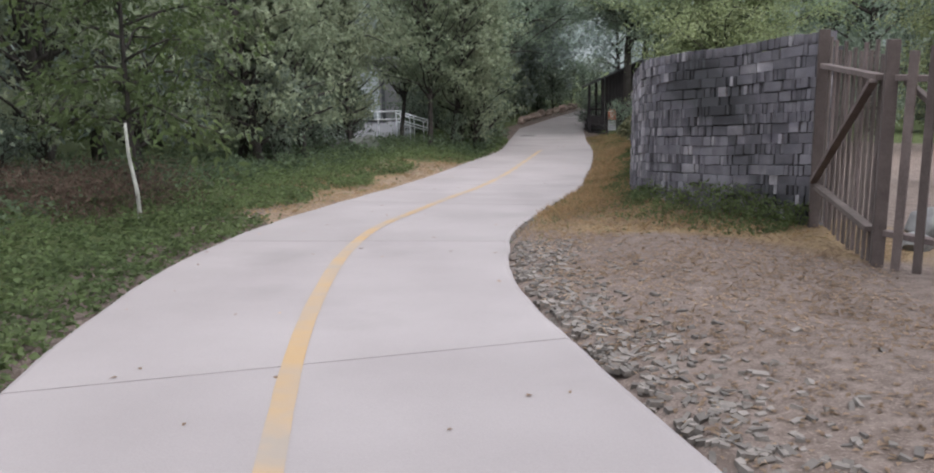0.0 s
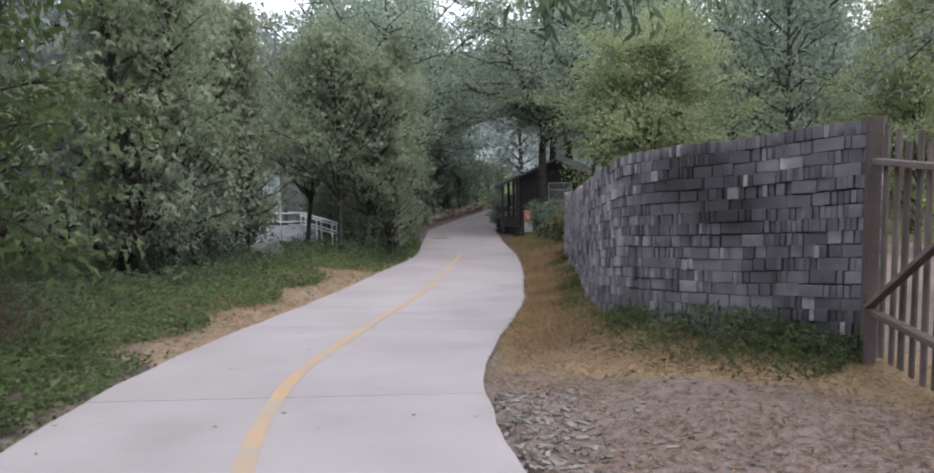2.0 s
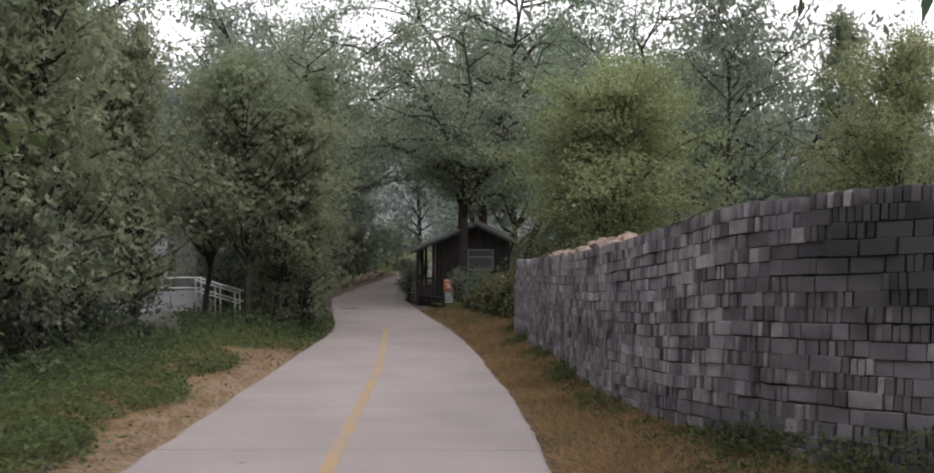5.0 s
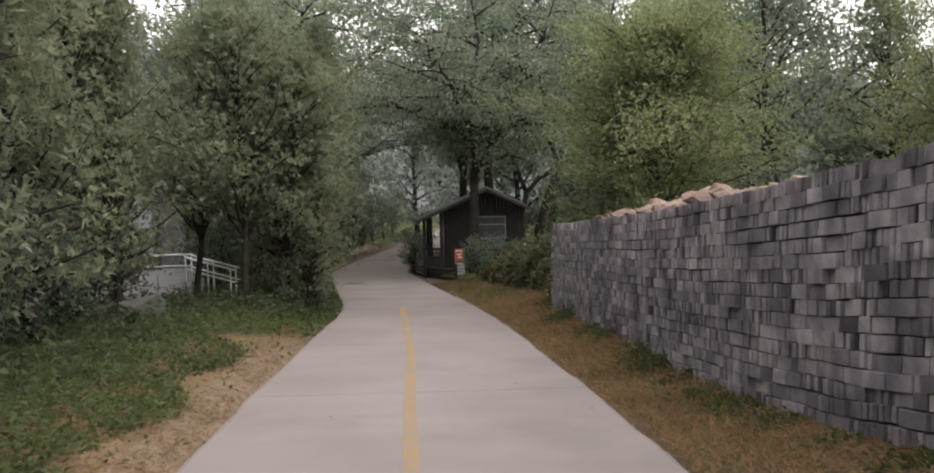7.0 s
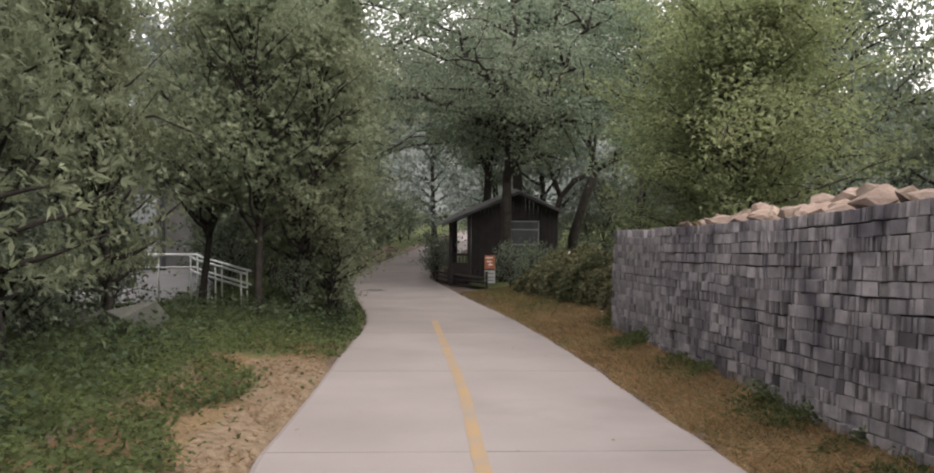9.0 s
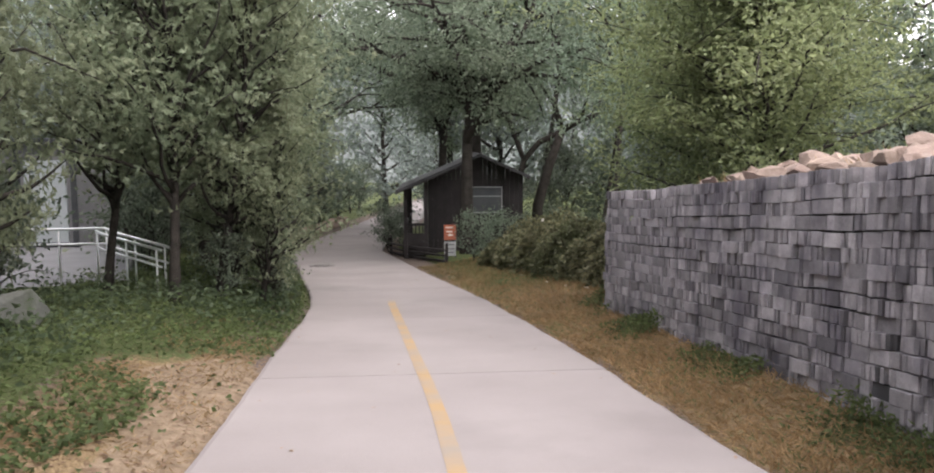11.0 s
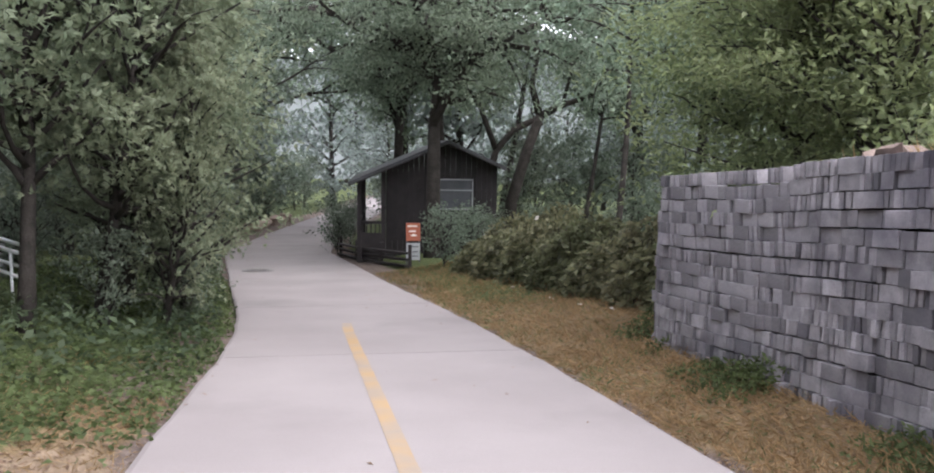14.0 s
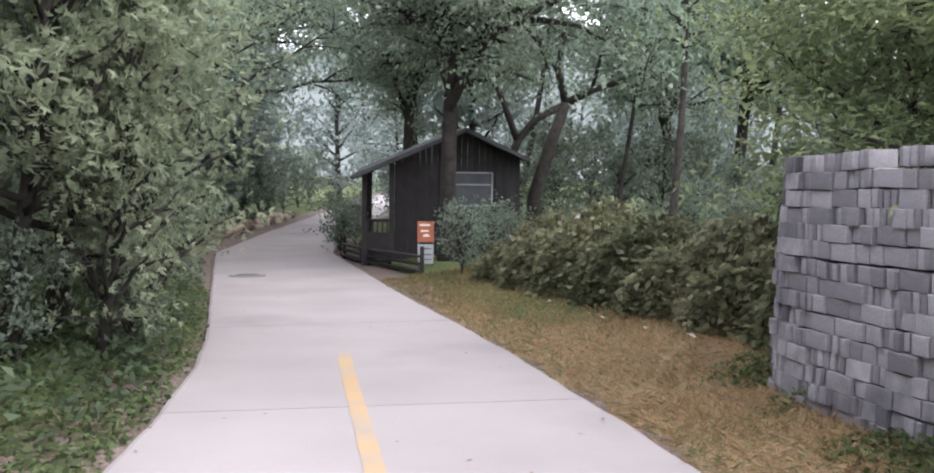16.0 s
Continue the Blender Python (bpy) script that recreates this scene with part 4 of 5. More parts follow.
for p, q in (((0.52, -0.02, 2.14), (1.54, -0.02, 2.14)), ((0.52, -0.02, 1.36), (1.54, -0.02, 1.36)), ((0.54, -0.02, 1.34), (0.54, -0.02, 2.16)), ((1.52, -0.02, 1.34), (1.52, -0.02, 2.16)), ((0.54, -0.02, 1.86), (1.52, -0.02, 1.86))):
    part("window_frame", beam(p, q, 0.035, 0.035, 0.004), M_GREYBOARD, win)
for yy in (-0.05, 2.1, 4.1):
    part("porch_post", beam((-1.45, yy, 0), (-1.45, yy, roof_z(-1.45)), 0.11, 0.11), M_HUT, hut)
part("porch_post", beam((-0.82, -0.05, 0), (-0.82, -0.05, roof_z(-0.82)), 0.12, 0.12), M_HUT, hut)
part("porch_rail", beam((-1.45, -0.05, 1.0), (-0.82, -0.05, 1.0), 0.07, 0.07), M_HUT, hut)
part("porch_rail", beam((-1.45, -0.05, 1.0), (-1.45, 4.1, 1.0), 0.07, 0.07), M_HUT, hut)
part("porch_panel", box(0.66, 0.04, 0.62, Matrix.Translation((-1.13, -0.05, 0.1))), M_HUT, hut)
for i in range(5):
    part("baluster", beam((-1.36 + 0.11 * i, -0.05, 0.7), (-1.36 + 0.11 * i, -0.05, 1.0), 0.03, 0.03), M_HUT, hut)

deck = thing("low_timber_edging", "low dark timber edging along the path by the hut", "edging")
line = [(-4.85, 36.1), (-5.5, 38.2), (-6.2, 40.6), (-6.75, 42.9)]
for (ax, ay), (bx, by) in zip(line, line[1:]):
    az, bz = gz(ax, ay), gz(bx, by)
    for h in (0.06, 0.207, 0.354):
        part("board", beam((ax, ay, az + h), (bx, by, bz + h), 0.05, 0.15), M_HUT, deck)
for ax, ay in line:
    part("post", beam((ax + 0.05, ay, gz(ax, ay) - 0.2), (ax + 0.05, ay, gz(ax, ay) + 0.55), 0.08, 0.08), M_HUT, deck)

sign = thing("notice_board", "orange-red and grey notice board standing beside the hut", "sign", Matrix.Translation((-4.7, 37.0, gz(-4.7, 37.0) - 0.02)) @ pose(0, 0, 0, -4, 0, 4))
part("leg", beam((-0.15, 0.02, -0.1), (-0.15, 0.02, 0.98), 0.03, 0.03), M_DARKMETAL, sign)
part("leg", beam((0.15, 0.02, -0.1), (0.15, 0.02, 0.98), 0.03, 0.03), M_DARKMETAL, sign)
b1 = part("upper_board", box(0.34, 0.025, 0.42, Matrix.Translation((0, 0, 0.55)), 0.004), M_RED, sign, "faded orange-red board")
for i, (w, z) in enumerate(((0.22, 0.88), (0.06, 0.68), (0.16, 0.76), (0.14, 0.66))):
    part("print_bar", box(w, 0.004, 0.035, Matrix.Translation((-0.02 + 0.03 * (i % 2), -0.015, z))), M_CREAM, b1)
b2 = part("lower_board", box(0.32, 0.025, 0.40, Matrix.Translation((0, 0, 0.1)), 0.004), M_GREYBOARD, sign, "pale grey board")
for z in (0.40, 0.28, 0.18):
    part("print_bar", box(0.24, 0.004, 0.025, Matrix.Translation((0, -0.015, z))), M_DARKMETAL, b2)

stump = thing("marker_post", "short pale marker post among the shrubs", "post", Matrix.Translation((-3.15, 35.6, gz(-3.15, 35.6))))
part("shaft", box(0.1, 0.1, 0.62, None, 0.012), M_CREAM, stump)
part("cap", box(0.12, 0.12, 0.03, Matrix.Translation((0, 0, 0.62)), 0.008), M_GREYBOARD, stump)

cover = thing("manhole_cover", "dark iron manhole cover set in the path", "manhole", Matrix.Translation((-8.22, 36.5, float(fall(36.5)))) @ pose(0, 0, 0, -4, 0, 0))
bm = bmesh.new()
bmesh.ops.create_cone(bm, cap_ends=True, segments=28, radius1=0.36, radius2=0.35, depth=0.03, matrix=Matrix.Translation((0, 0, 0.002)))
part("lid", bm, M_IRON, cover)
bm = bmesh.new()
for k in range(5):
    box(0.5 - abs(k - 2) * 0.08, 0.03, 0.006, Matrix.Translation((0, (k - 2) * 0.1, 0.017)), 0, bm)
part("ribs", bm, M_IRON, cover)

# ---------------------------------------------------------------- handrail, slab and cabin on the shaded side
PAD_Z = gz(-11.5, 29.0) + 0.03
pad = mesh_from("pad", [(-14.6, 27.5, PAD_Z), (-10.9, 27.2, PAD_Z), (-9.6, 26.9, PAD_Z - 0.12), (-9.6, 28.4, PAD_Z - 0.14), (-10.9, 29.2, PAD_Z - 0.02), (-12.5, 34.5, PAD_Z), (-17, 34.5, PAD_Z)], [tuple(range(7))], M_GREYWALL)
pm = bmesh.new()
pm.from_mesh(pad)
r = bmesh.ops.extrude_face_region(pm, geom=pm.faces[:])
bmesh.ops.translate(pm, verts=[g for g in r["geom"] if isinstance(g, bmesh.types.BMVert)], vec=(0, 0, -0.4))
bmesh.ops.recalc_face_normals(pm, faces=pm.faces[:])
tagged(part("concrete_pad", pm, M_GREYWALL), "pale concrete ramp and pad before the cabin", "pavement", kind="structure")
for dy, level in ((0.0, True), (-0.42, False)):
    rail = thing("handrail", "bright steel double handrail beside the ramp", "handrail", group="handrails of the ramp")
    for drop, rad in ((0.0, 0.024), (0.27, 0.02)):
        zt = -1.13 - drop
        run = [(-14.2, 28.0, zt + 0.02), (-11.6, 28.3, zt)] if level else []
        run += [(-10.92, 28.42 + dy, zt), (-10.75, 28.28 + dy, zt - 0.05), (-9.42, 27.2 + dy, zt - 0.20)]
        part("rail", tube_mesh("rail", run, rad, M_STEEL, 10), parent=rail)
    for px, py, zt in ((-14.1, 28.0, -1.12), (-12.9, 28.15, -1.12), (-11.7, 28.3, -1.13), (-10.9, 28.4, -1.13), (-10.2, 27.83, -1.24), (-9.52, 27.27, -1.32))[0 if level else 3:]:
        part("post", tube_mesh("post", [(px, py + dy, PAD_Z - 0.3), (px, py + dy, zt)], 0.018, M_STEEL, 8), parent=rail)
cabin = thing("cabin", "white-panelled cabin with dark steel frame behind the handrail", "cabin", Matrix.Translation((-15.8, 35.2, PAD_Z)))
part("wall", box(4.1, 2.4, 2.5), M_GREYWALL, cabin)
part("roof", box(4.4, 2.7, 0.12, Matrix.Translation((0, 0, 2.5)), 0.02), M_DARKMETAL, cabin)
for xx in (-2.03, -0.7, 0.7, 2.03):
    part("frame", box(0.13, 0.06, 2.5, Matrix.Translation((xx, -1.2, 0))), M_DARKMETAL, cabin)
part("frame", box(4.1, 0.05, 0.1, Matrix.Translation((0, -1.21, 0.02))), M_DARKMETAL, cabin)
door = part("door", box(1.0, 0.05, 2.0, Matrix.Translation((1.36, -1.205, 0.1)), 0.008), M_WHITE, cabin, "white door panel")
part("handle", box(0.03, 0.06, 0.16, Matrix.Translation((1.02, -1.25, 1.0)), 0.006), M_STEEL, door)

# ---------------------------------------------------------------- rocks


def rock_mesh(seed, mat, n=16):
    r = random.Random(seed)
    bm = bmesh.new()
    for _ in range(n):
        d = Vector((r.gauss(0, 1), r.gauss(0, 1), r.gauss(0, 1))).normalized()
        bm.verts.new((d.x * 0.5, d.y * 0.42, d.z * 0.36 + 0.3))
    h = bmesh.ops.convex_hull(bm, input=bm.verts[:])
    bmesh.ops.delete(bm, geom=[g for g in h["geom_interior"] if isinstance(g, bmesh.types.BMVert)], context="VERTS")
    bmesh.ops.bevel(bm, geom=bm.edges[:], offset=0.012, segments=1, affect="EDGES", clamp_overlap=True)
    me = bpy.data.meshes.new("rock")
    bm.to_mesh(me)
    bm.free()
    me.materials.append(mat)
    return me


# the heap behind the wall
HEAP_Y = np.arange(13.0, 24.2, 0.4)


def heap_z(x, y):
    wx = float(np.interp(y, WALL_Y[:14], WALL_X[:14]))
    top = float(np.interp(y, WALL_Y[:14], WALL_TOP[:14]))
    crest = float(np.interp(y, [13, 15.2, 16.5, 17.6, 19.2, 20.8, 22.4, 24.2], [-0.3, -0.15, 0.08, 0.20, 0.22, 0.16, 0.08, -0.25]))
    u = (x - wx - 0.3) / 2.6
    end = 2.2 * float(smooth(14.6, 13.0, y)) + 2.0 * float(smooth(23.2, 24.3, y))
    return top - 0.05 - end + crest * min(1, max(0.0, u * 3)) - max(0, u - 0.45) * 2.2 + 0.06 * noise.noise((x * 2, y * 2, 0))


vs, fs = [], []
HX = np.arange(0.34, 3.4, 0.3)
for i, y in enumerate(HEAP_Y):
    wx = float(np.interp(y, WALL_Y[:14], WALL_X[:14]))
    for j, d in enumerate(HX):
        vs.append((wx + d, y, heap_z(wx + d, y) - 0.14))
        if i and j:
            k, nn = i * len(HX) + j, len(HX)
            fs.append((k - nn - 1, k - nn, k, k - 1))
tagged(part("spoil_heap", mesh_from("spoil_heap", vs, fs, M_ROCK, True)), "heap of pinkish quarry spoil behind the brick wall", "heap", kind="stuff")
ROCKS = [rock_mesh(s, M_ROCK) for s in range(7)]
r = random.Random(3)
for k in range(95):
    y = r.uniform(14.6, 23.6)
    wx = float(np.interp(y, WALL_Y[:14], WALL_X[:14]))
    x = wx + 0.32 + abs(r.gauss(0.25, 0.5))
    s = r.uniform(0.2, 0.42) * (1.25 if 17 < y < 21.5 else 0.8)
    ob = new("rock", ROCKS[k % 7])
    ob.matrix_basis = Matrix.Translation((x, y, heap_z(x, y) - 0.12 - 0.05 * s)) @ pose(0, 0, 0, r.uniform(-20, 20), r.uniform(-20, 20), r.uniform(0, 360)) @ Matrix.Diagonal((s * r.uniform(0.9, 1.4), s, s * r.uniform(0.7, 1.0), 1))
    tagged(ob, "angular pinkish quarry rock on the spoil heap", "rock", "rocks of the spoil heap")
# rocks that lie on the wall's top and lean over its back
y, k = 15.4, 0
while y < 22.9:
    wx, top = (float(np.interp(y, WALL_Y[:14], a[:14])) for a in (WALL_X, WALL_TOP))
    big_one = float(smooth(23.4, 21.6, y) * smooth(15.2, 17.4, y))
    for dx, dz, grow in ((0.26, 0.0, 1.0), (0.62, 0.05 * big_one, 1.1), (0.95, 0.12 * big_one, 1.2)):
        s = r.uniform(0.18, 0.34) * grow * (0.7 + 0.4 * big_one)
        ob = new("rock", ROCKS[k % 7])
        ob.matrix_basis = Matrix.Translation((wx + dx + r.uniform(-0.06, 0.06), y + r.uniform(-0.1, 0.1), top + dz - 0.02 - 0.06 * s)) @ pose(0, 0, 0, r.uniform(-25, 25), r.uniform(-25, 25), r.uniform(0, 360)) @ Matrix.Diagonal((s * r.uniform(1.0, 1.5), s, s * r.uniform(0.7, 0.95), 1))
        tagged(ob, "angular pinkish quarry rock on top of the wall", "rock", "rocks of the spoil heap")
        k += 1
    y += r.uniform(0.24, 0.5)
GREY = [rock_mesh(20 + s, M_GREYROCK) for s in range(3)]
DARK_STONE = rock_mesh(27, M_DARKROCK)
STONES = [rock_mesh(30 + s, M_ROCK) for s in range(3)]
for k, (x, y, s) in enumerate(((-9.85, 22.6, 1.0), (-10.7, 22.9, 0.7), (2.0, 9.4, 0.6), (2.5, 8.6, 0.5), (2.3, 9.0, 0.45), (3.0, 9.3, 0.7), (3.1, 8.2, 0.5), (1.75, 8.9, 0.35))):
    ob = new("boulder", DARK_STONE if k < 2 else GREY[k % 3])
    ob.matrix_basis = Matrix.Translation((x, y, gz(x, y) - 0.03)) @ pose(0, 0, 0, 0, 0, 70 * k) @ Matrix.Diagonal((s, s, s * 0.95, 1))
    tagged(ob, "pale grey boulder lying on the ground", "rock", "grey boulders")

r = random.Random(41)
for k in range(20):
    y = 47 + 0.75 * k + r.uniform(-0.2, 0.2)
    x = float(edge_l(y)) - 0.55 - r.uniform(0, 0.3)
    s = r.uniform(0.5, 0.8)
    ob = new("edge_stone", STONES[k % 3])
    ob.matrix_basis = Matrix.Translation((x, y, gz(x, y) - 0.04)) @ pose(0, 0, 0, 0, 0, r.uniform(0, 360)) @ Matrix.Diagonal((s, s, s * r.uniform(0.8, 1.2), 1))
    tagged(ob, "pale rough stone set along the foot of the far bank", "rock", "stones along the far bank")

# ---------------------------------------------------------------- hedge
hedge = thing("hedge", "thick vine hedge with browning broad leaves by the path", "hedge")
nr = np.random.default_rng(8)
hx, hy = np.array([-2.1, -3.0, -3.95]), np.array([26.6, 30.0, 33.6])
n = 21000
u = nr.uniform(26.3, 33.9, n)
front = np.interp(u, hy, hx)
top = np.interp(u, [26.3, 28, 30, 31.2, 32.5, 33.9], [1.05, 0.92, 0.98, 1.12, 0.9, 0.5]) + 0.13 * np.sin(u * 4.1) + 0.08 * np.sin(u * 9.3)
ang = nr.uniform(0.0, math.pi, n)
shell = 1 - np.abs(nr.normal(0, 0.16, n))
bulge = 1 + 0.12 * np.sin(u * 5.3 + ang * 3)
px = front + 0.78 - np.cos(ang) * 0.8 * shell * bulge
pz = np.sin(ang) ** 0.7 * top * shell * bulge
base = ground_z(px, u)
way = np.stack([-np.cos(ang) + nr.normal(0, 0.6, n), nr.normal(0, 0.7, n), -0.5 + nr.normal(0, 0.5, n)], -1)
part("leaves", leaves_mesh("leaves", np.stack([px, u, base + np.maximum(pz, 0.04)], -1), way, 0.105, 0.066, L_HEDGE, nr, flat=0.35), parent=hedge)
v, f = [], []
for k in range(60):
    y = nr.uniform(26.4, 33.8)
    x = float(np.interp(y, hy, hx)) + nr.uniform(0.3, 1.1)
    z = gz(x, y)
    tube_into(v, f, [(x, y, z - 0.1), (x + nr.normal() * 0.1, y + nr.normal() * 0.15, z + 0.45), (x + nr.normal() * 0.25, y + nr.normal() * 0.3, z + 0.95)], [0.016, 0.012, 0.004], 4)
part("stem", mesh_from("stem", v, f, M_BARK), parent=hedge)

# ---------------------------------------------------------------- weeds, grass and litter


def stuff(name, label, category, pos, way, ln, wd, mat, flat, fold=0.25, droop=0.0):
    me = leaves_mesh(name, pos, way, ln, wd, mat, nr, flat=flat, fold=fold, droop=droop)
    return tagged(part(name, me), label, category, kind="stuff")


def scatter(n, y0, y1, x_of, keep):
    """Points (x, y) in a strip, thinned by keep(x, y) in 0..1."""
    y = nr.uniform(y0, y1, n)
    x = x_of(y, nr.uniform(0, 1, n))
    k = nr.uniform(0, 1, n) < keep(x, y)
    return x[k], y[k]


def patch(x, y, s):
    return np.array([noise.noise((a * s, b * s, 2.0)) for a, b in zip(x, y)])


# bright weeds on the shaded bank, lush by the path's edge
x, y = scatter(135000, 0.5, 34, lambda y, u: edge_l(y) + 0.12 - u ** 1.4 * 4.4,
               lambda x, y: np.clip(smooth(0.0, 0.25, edge_l(y) - x + 0.06) * (1 - 0.985 * smooth(8.8, 10.5, y) * (1 - smooth(21.5, 23.2, y)) * (1 - smooth(0.75, 1.1, (edge_l(y) - x + 0.2 * np.sin(y * 1.7)) / sand_width(y)))) * (0.45 + 0.4 * smooth(2.2, 0.8, edge_l(y) - x)) * (1 - 0.4 * smooth(18, 22, y)), 0, 1))
h = (np.clip(0.35 + 1.1 * patch(x, y, 1.4), 0.05, 1.2) + np.clip(patch(x, y, 3.6), 0, 1)) * 0.27 * (0.35 + 0.65 * smooth(0.0, 0.5, edge_l(y) - x))
z = ground_z(x, y) + nr.uniform(0, 1, len(x)) * h + 0.01
stuff("weeds", "low leafy green weeds covering the bank", "weeds", np.stack([x, y, z], -1), nr.normal(size=(len(x), 3)) * (1, 1, 0.35) + np.array([0, 0, 0.15]), 0.064, 0.043, L_WEED, 0.7)
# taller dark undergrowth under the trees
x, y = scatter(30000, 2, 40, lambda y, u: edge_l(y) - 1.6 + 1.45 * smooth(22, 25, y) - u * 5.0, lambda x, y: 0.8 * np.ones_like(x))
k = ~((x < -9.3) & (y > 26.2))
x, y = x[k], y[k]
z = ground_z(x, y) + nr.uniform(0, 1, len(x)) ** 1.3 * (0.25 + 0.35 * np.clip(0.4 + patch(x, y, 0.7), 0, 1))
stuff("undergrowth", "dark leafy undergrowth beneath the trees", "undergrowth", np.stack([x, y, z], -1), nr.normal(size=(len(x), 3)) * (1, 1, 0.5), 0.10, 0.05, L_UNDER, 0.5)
# brown withered weeds round the stake
x, y = nr.normal(-7.6, 0.7, 5200), nr.normal(8.6, 0.9, 5200)
k = edge_l(y) - x > 0.9
x, y = x[k], y[k]
stuff("withered_weeds", "brown withered weeds round the pale stake", "weeds", np.stack([x, y, ground_z(x, y) + nr.uniform(0, 0.5, len(x))], -1), nr.normal(size=(len(x), 3)) * (0.7, 0.7, 0.4) + np.array([0, 0, 0.5]), 0.12, 0.018, L_WITHERED, 0.3)
# green weeds against the wall's foot
wx_ = lambda y: np.interp(y, WALL_Y[:14], WALL_X[:14])
s = nr.uniform(0, WALL_LEN - 1.0, 30000)
w = 0.22 + 0.7 * (s < 2.6) + 0.45 * np.sin(s * 2.3 + np.sin(s * 5.1)) + 0.2 * np.sin(s * 7.7)
s = s[nr.uniform(0, 1, len(s)) < w]
qx, qy = np.interp(s, FINE_S, SX), np.interp(s, FINE_S, SY)
tx_, ty_ = np.gradient(SX, FINE_S), np.gradient(SY, FINE_S)
d = np.abs(nr.normal(0, 0.24, len(s))) * (1 + 1.0 * (s < 2.8)) + 0.02
x, y = qx - np.interp(s, FINE_S, ty_) * d, qy + np.interp(s, FINE_S, tx_) * d
hh = np.clip(0.45 + patch(x, y, 1.1) * 1.3, 0.1, 1.3) * (0.28 + 0.25 * (s < 2.8)) * np.clip(1.15 - d * 1.6, 0.15, 1)
z = ground_z(x, y) + nr.uniform(0, 1, len(s)) * hh
stuff("wall_weeds", "green weeds growing along the brick wall", "weeds", np.stack([x, y, z], -1), nr.normal(size=(len(s), 3)) * (1, 1, 0.6) + np.array([0, 0, 0.3]), 0.058, 0.024, L_WEED, 0.4)
# dry grass on the strip before the wall and hedge
x, y = scatter(62000, 9.0, 36, lambda y, u: edge_r(y) + 0.02 + u * np.where(y < 25.5, np.maximum(0.3, wx_(y) - edge_r(y) + 0.1), 1.9), lambda x, y: np.clip(0.75 - 0.5 * smooth(12.5, 9.5, y), 0, 1))
h = np.clip(0.35 + 0.9 * patch(x, y, 1.2), 0.08, 1)[:, None]
way = nr.normal(size=(len(x), 3)) * (0.9, 0.9, 0.15) + np.concatenate([np.zeros((len(x), 2)), 0.15 + 0.9 * h], 1)
green_k = nr.uniform(0, 1, len(x)) < 0.14 + 0.5 * (np.clip(patch(x, y, 0.6), 0, 1)) + 0.25 * smooth(26, 30, y)
pos = np.stack([x, y, ground_z(x, y) + 0.003], -1)
stuff("dry_grass", "short dry straw-coloured grass beside the path", "grass", pos[~green_k], way[~green_k], 0.125, 0.009, L_DRY, 0.3)
stuff("green_grass", "sparse green grass beside the path", "grass", pos[green_k], way[green_k], 0.10, 0.008, L_WEED, 0.3)
# dry weeds on the spoil heap
y = nr.uniform(14, 23, 2600)
x = wx_(y) + 0.35 + np.abs(nr.normal(0.2, 0.5, len(y)))
z = np.array([heap_z(a, b) for a, b in zip(x, y)]) - 0.1
stuff("heap_grass", "dry weeds sprouting from the spoil heap", "grass", np.stack([x, y, z], -1), nr.normal(size=(len(x), 3)) * (0.8, 0.8, 0.2) + np.array([0, 0, 0.7]), 0.24, 0.014, L_DRY, 0.3)
# fallen leaves
x, y = scatter(19000, 1.0, 30, lambda y, u: edge_r(y) + 0.02 + u * np.where(y < 10, 3.6, np.maximum(0.3, wx_(y) - edge_r(y))), lambda x, y: np.clip(0.9 - 0.5 * smooth(13, 16, y), 0, 1) * (x < 1.3))
stuff("fallen_leaves", "brown fallen leaves strewn over the earth", "leaves", np.stack([x, y, ground_z(x, y) + 0.010], -1), nr.normal(size=(len(x), 3)) * (1, 1, 0.14), 0.05, 0.024, L_LITTER, 0.9, 0.12)
x, y = scatter(5200, 9, 24.5, lambda y, u: edge_l(y) + 0.02 - u * 1.4, lambda x, y: 0.8 * np.ones_like(x))
stuff("fallen_leaves", "brown fallen leaves on the bare earth strip", "leaves", np.stack([x, y, ground_z(x, y) + 0.006], -1), nr.normal(size=(len(x), 3)) * (1, 1, 0.12), 0.05, 0.022, L_LITTER, 0.9, 0.12)
x, y = scatter(15000, 5.0, 13.5, lambda y, u: edge_r(y) + 0.25 + u * np.where(y < 10, 4.2, np.maximum(0.3, wx_(y) - edge_r(y) - 0.2)), lambda x, y: np.clip(0.55 + 1.2 * patch(x, y, 0.9), 0, 1) * (x < 1.6))
stuff("fallen_leaves", "pale crumbled leaves on the earth before the gate", "leaves", np.stack([x, y, ground_z(x, y) + 0.016], -1), nr.normal(size=(len(x), 3)) * (1, 1, 0.25), 0.06, 0.016, L_LITTER, 0.85, 0.15)
# a few leaves blown onto the path
y = nr.uniform(1, 40, 130)
u = nr.beta(0.45, 0.45, len(y))
x = edge_l(y) + 0.04 + u * (edge_r(y) - edge_l(y) - 0.08)
stuff("path_leaves", "scattered brown leaves on the concrete path", "leaves", np.stack([x, y, fall(y) + 0.008], -1), nr.normal(size=(len(x), 3)) * (1, 1, 0.05), 0.045, 0.024, L_LITTER, 0.95, 0.1)
# thin dry grass on the bare strip of the shaded side
y = nr.uniform(10, 25, 9000)
x = edge_l(y) - nr.uniform(0.05, 1.5, len(y))
k = patch(x, y, 0.9) > -0.05
x, y = x[k], y[k]
stuff("dry_grass", "thin dry grass on the bare earth strip", "grass", np.stack([x, y, ground_z(x, y) + 0.003], -1), nr.normal(size=(len(x), 3)) * (0.9, 0.9, 0.15) + np.array([0, 0, 0.45]), 0.085, 0.007, L_DRY, 0.3)
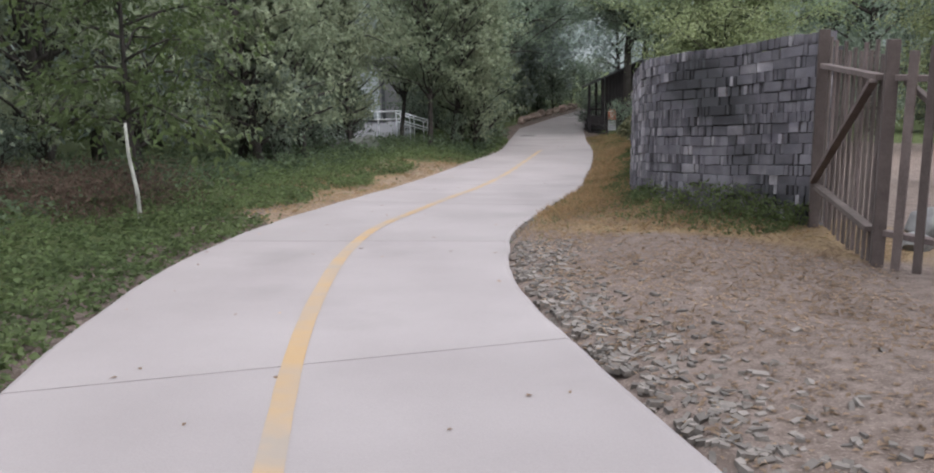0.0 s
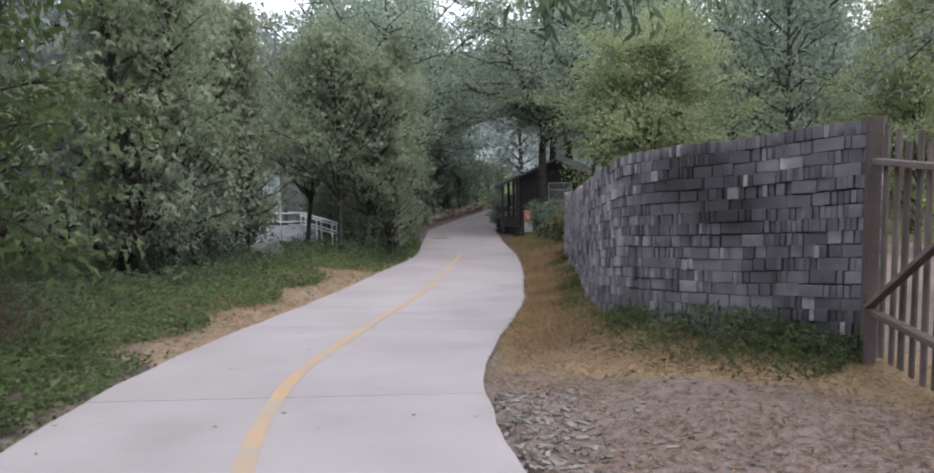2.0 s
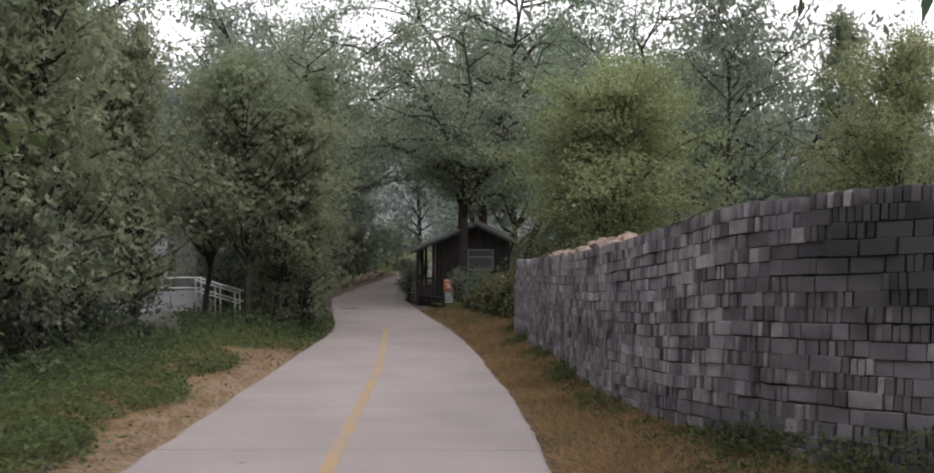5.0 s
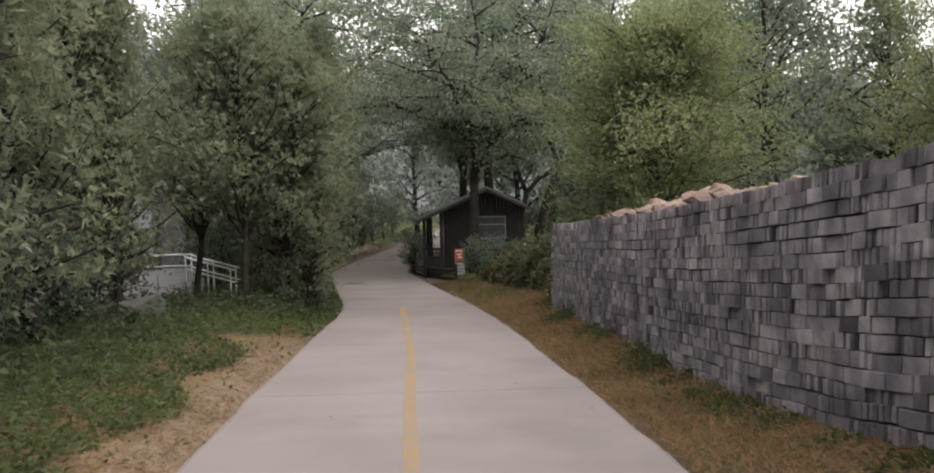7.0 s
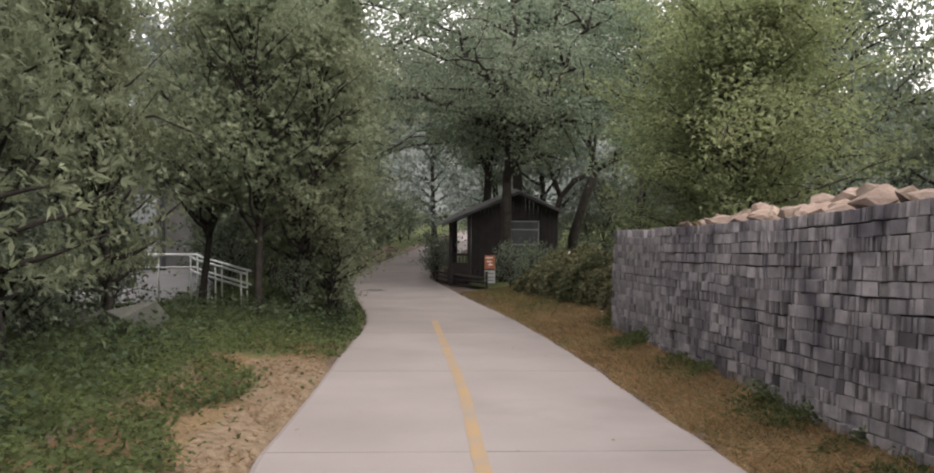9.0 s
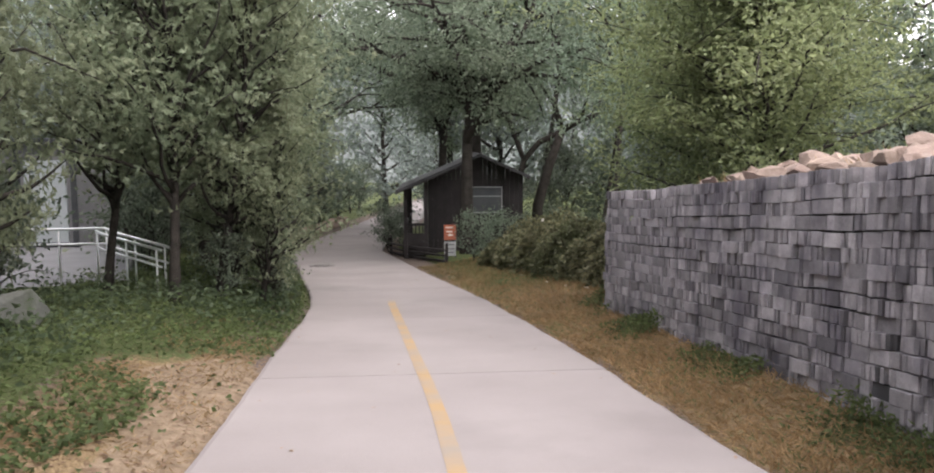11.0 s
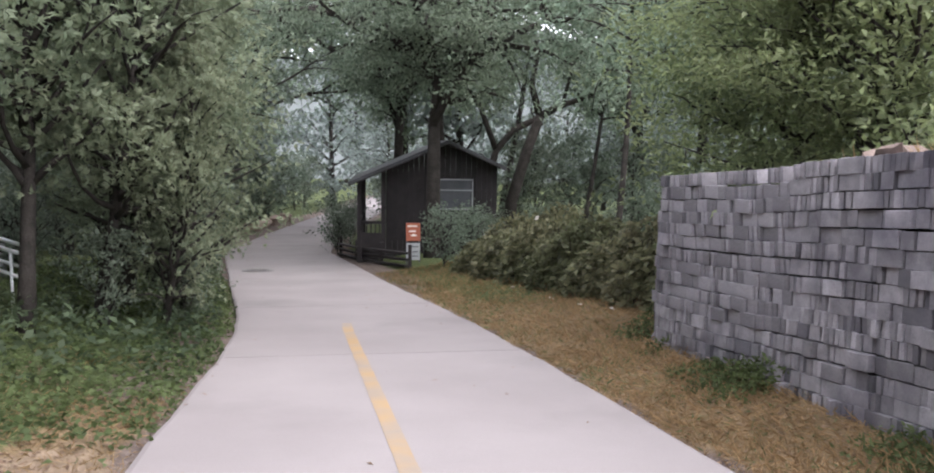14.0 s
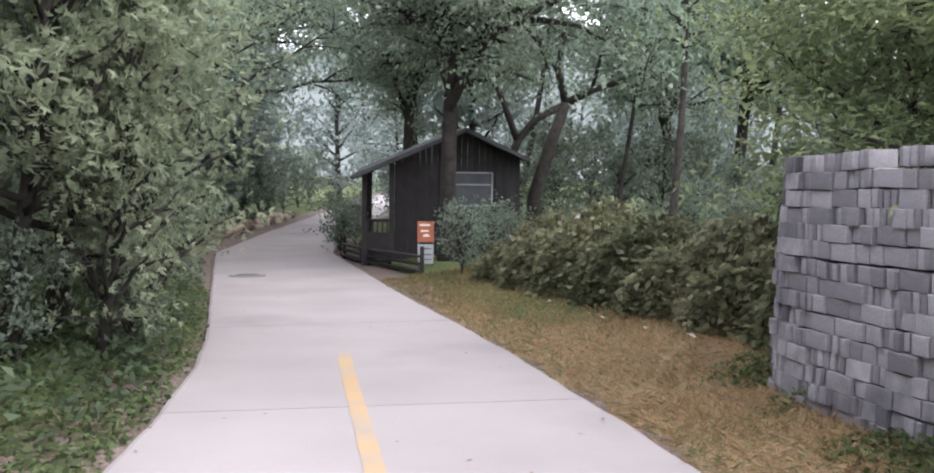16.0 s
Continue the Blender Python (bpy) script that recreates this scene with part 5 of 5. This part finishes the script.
# scraps of paper on and under the hedge
r = random.Random(29)
for x, y, dz in ((-2.78, 31.2, 1.12), (-2.75, 27.9, 0.02), (-2.95, 28.8, 0.02), (-2.5, 27.2, 0.02), (-3.3, 30.4, 0.02)):
    bm = bmesh.new()
    a = [bm.verts.new(p) for p in ((-0.05, -0.035, 0), (0.0, -0.04, 0.018), (0.05, -0.03, 0.004), (0.045, 0.035, 0.012), (0.0, 0.04, 0.028), (-0.055, 0.03, 0.006))]
    bm.faces.new((a[0], a[1], a[4], a[5]))
    bm.faces.new((a[1], a[2], a[3], a[4]))
    bmesh.ops.solidify(bm, geom=bm.faces[:], thickness=0.002)
    ob = part("paper_scrap", bm, M_CREAM)
    ob.matrix_basis = Matrix.Translation((x, y, gz(x, y) + dz)) @ pose(0, 0, 0, r.uniform(-15, 15) + (50 if dz > 1 else 0), r.uniform(-15, 15), r.uniform(0, 360))
    tagged(ob, "crumpled scrap of white paper by the hedge", "litter", "paper scraps by the hedge")
# slate chips along the path's edge near the gate
v, f = [], []
r = random.Random(17)
for k in range(1100):
    y = r.uniform(2.0, 9.0)
    x = float(edge_r(y)) + 0.01 + abs(r.gauss(0, 0.42))
    a, b, t = r.uniform(0.012, 0.05), r.uniform(0.008, 0.026), r.uniform(0.005, 0.014)
    m = Matrix.Translation((x, y, gz(x, y) + 0.004)) @ pose(0, 0, 0, r.gauss(0, 9), r.gauss(0, 9), r.uniform(0, 360))
    c = len(v)
    top = [(-a, -b, t), (a * 0.9, -b * 0.7, t), (a * 0.7, b, t), (-a * 0.8, b * 0.8, t)]
    v += [m @ Vector(p) for p in top] + [m @ Vector((p[0] * 1.1, p[1] * 1.1, -0.02)) for p in top]
    f += [(c, c + 1, c + 2, c + 3)] + [(c + i, c + 4 + i, c + 4 + (i + 1) % 4, c + (i + 1) % 4) for i in range(4)]
tagged(part("slate_chips", mesh_from("slate_chips", v, f, M_SLATE)), "grey slate chips along the path's edge", "gravel", kind="stuff")

# an added ring far off, all round, coloured as hazy wooded hillside
haze_glow = bpy.data.materials.new("haze_glow_distance")
haze_glow.use_nodes = True
mn, ml = haze_glow.node_tree.nodes, haze_glow.node_tree.links
# Emission puts the haze into the colour and lightens the gaps between trees.
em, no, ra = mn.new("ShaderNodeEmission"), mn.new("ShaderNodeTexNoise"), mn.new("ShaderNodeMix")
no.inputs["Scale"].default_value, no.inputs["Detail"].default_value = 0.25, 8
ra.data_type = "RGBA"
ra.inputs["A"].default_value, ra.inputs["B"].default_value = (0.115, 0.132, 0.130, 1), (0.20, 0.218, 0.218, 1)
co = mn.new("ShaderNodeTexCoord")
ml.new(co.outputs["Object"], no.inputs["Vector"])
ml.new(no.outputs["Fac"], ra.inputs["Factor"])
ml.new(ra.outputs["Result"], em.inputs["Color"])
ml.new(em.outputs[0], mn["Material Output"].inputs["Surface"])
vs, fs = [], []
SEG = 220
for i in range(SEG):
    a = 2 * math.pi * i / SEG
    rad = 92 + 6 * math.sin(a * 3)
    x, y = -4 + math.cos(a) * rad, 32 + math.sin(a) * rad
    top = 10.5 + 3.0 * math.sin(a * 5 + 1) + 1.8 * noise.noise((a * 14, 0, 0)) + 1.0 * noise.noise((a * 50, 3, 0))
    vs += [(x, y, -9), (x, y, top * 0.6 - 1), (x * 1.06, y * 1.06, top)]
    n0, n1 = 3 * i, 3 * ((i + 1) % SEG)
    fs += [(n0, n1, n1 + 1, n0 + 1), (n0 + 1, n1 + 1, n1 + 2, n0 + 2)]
tagged(part("backdrop", mesh_from("backdrop", vs, fs, haze_glow)), "added glowing ring coloured as hazy wooded distance", "backdrop", kind="structure")

# ---------------------------------------------------------------- the bricks that the path passes nearest
for me, m in singles:
    part("brick", me, parent=wall, m=m)
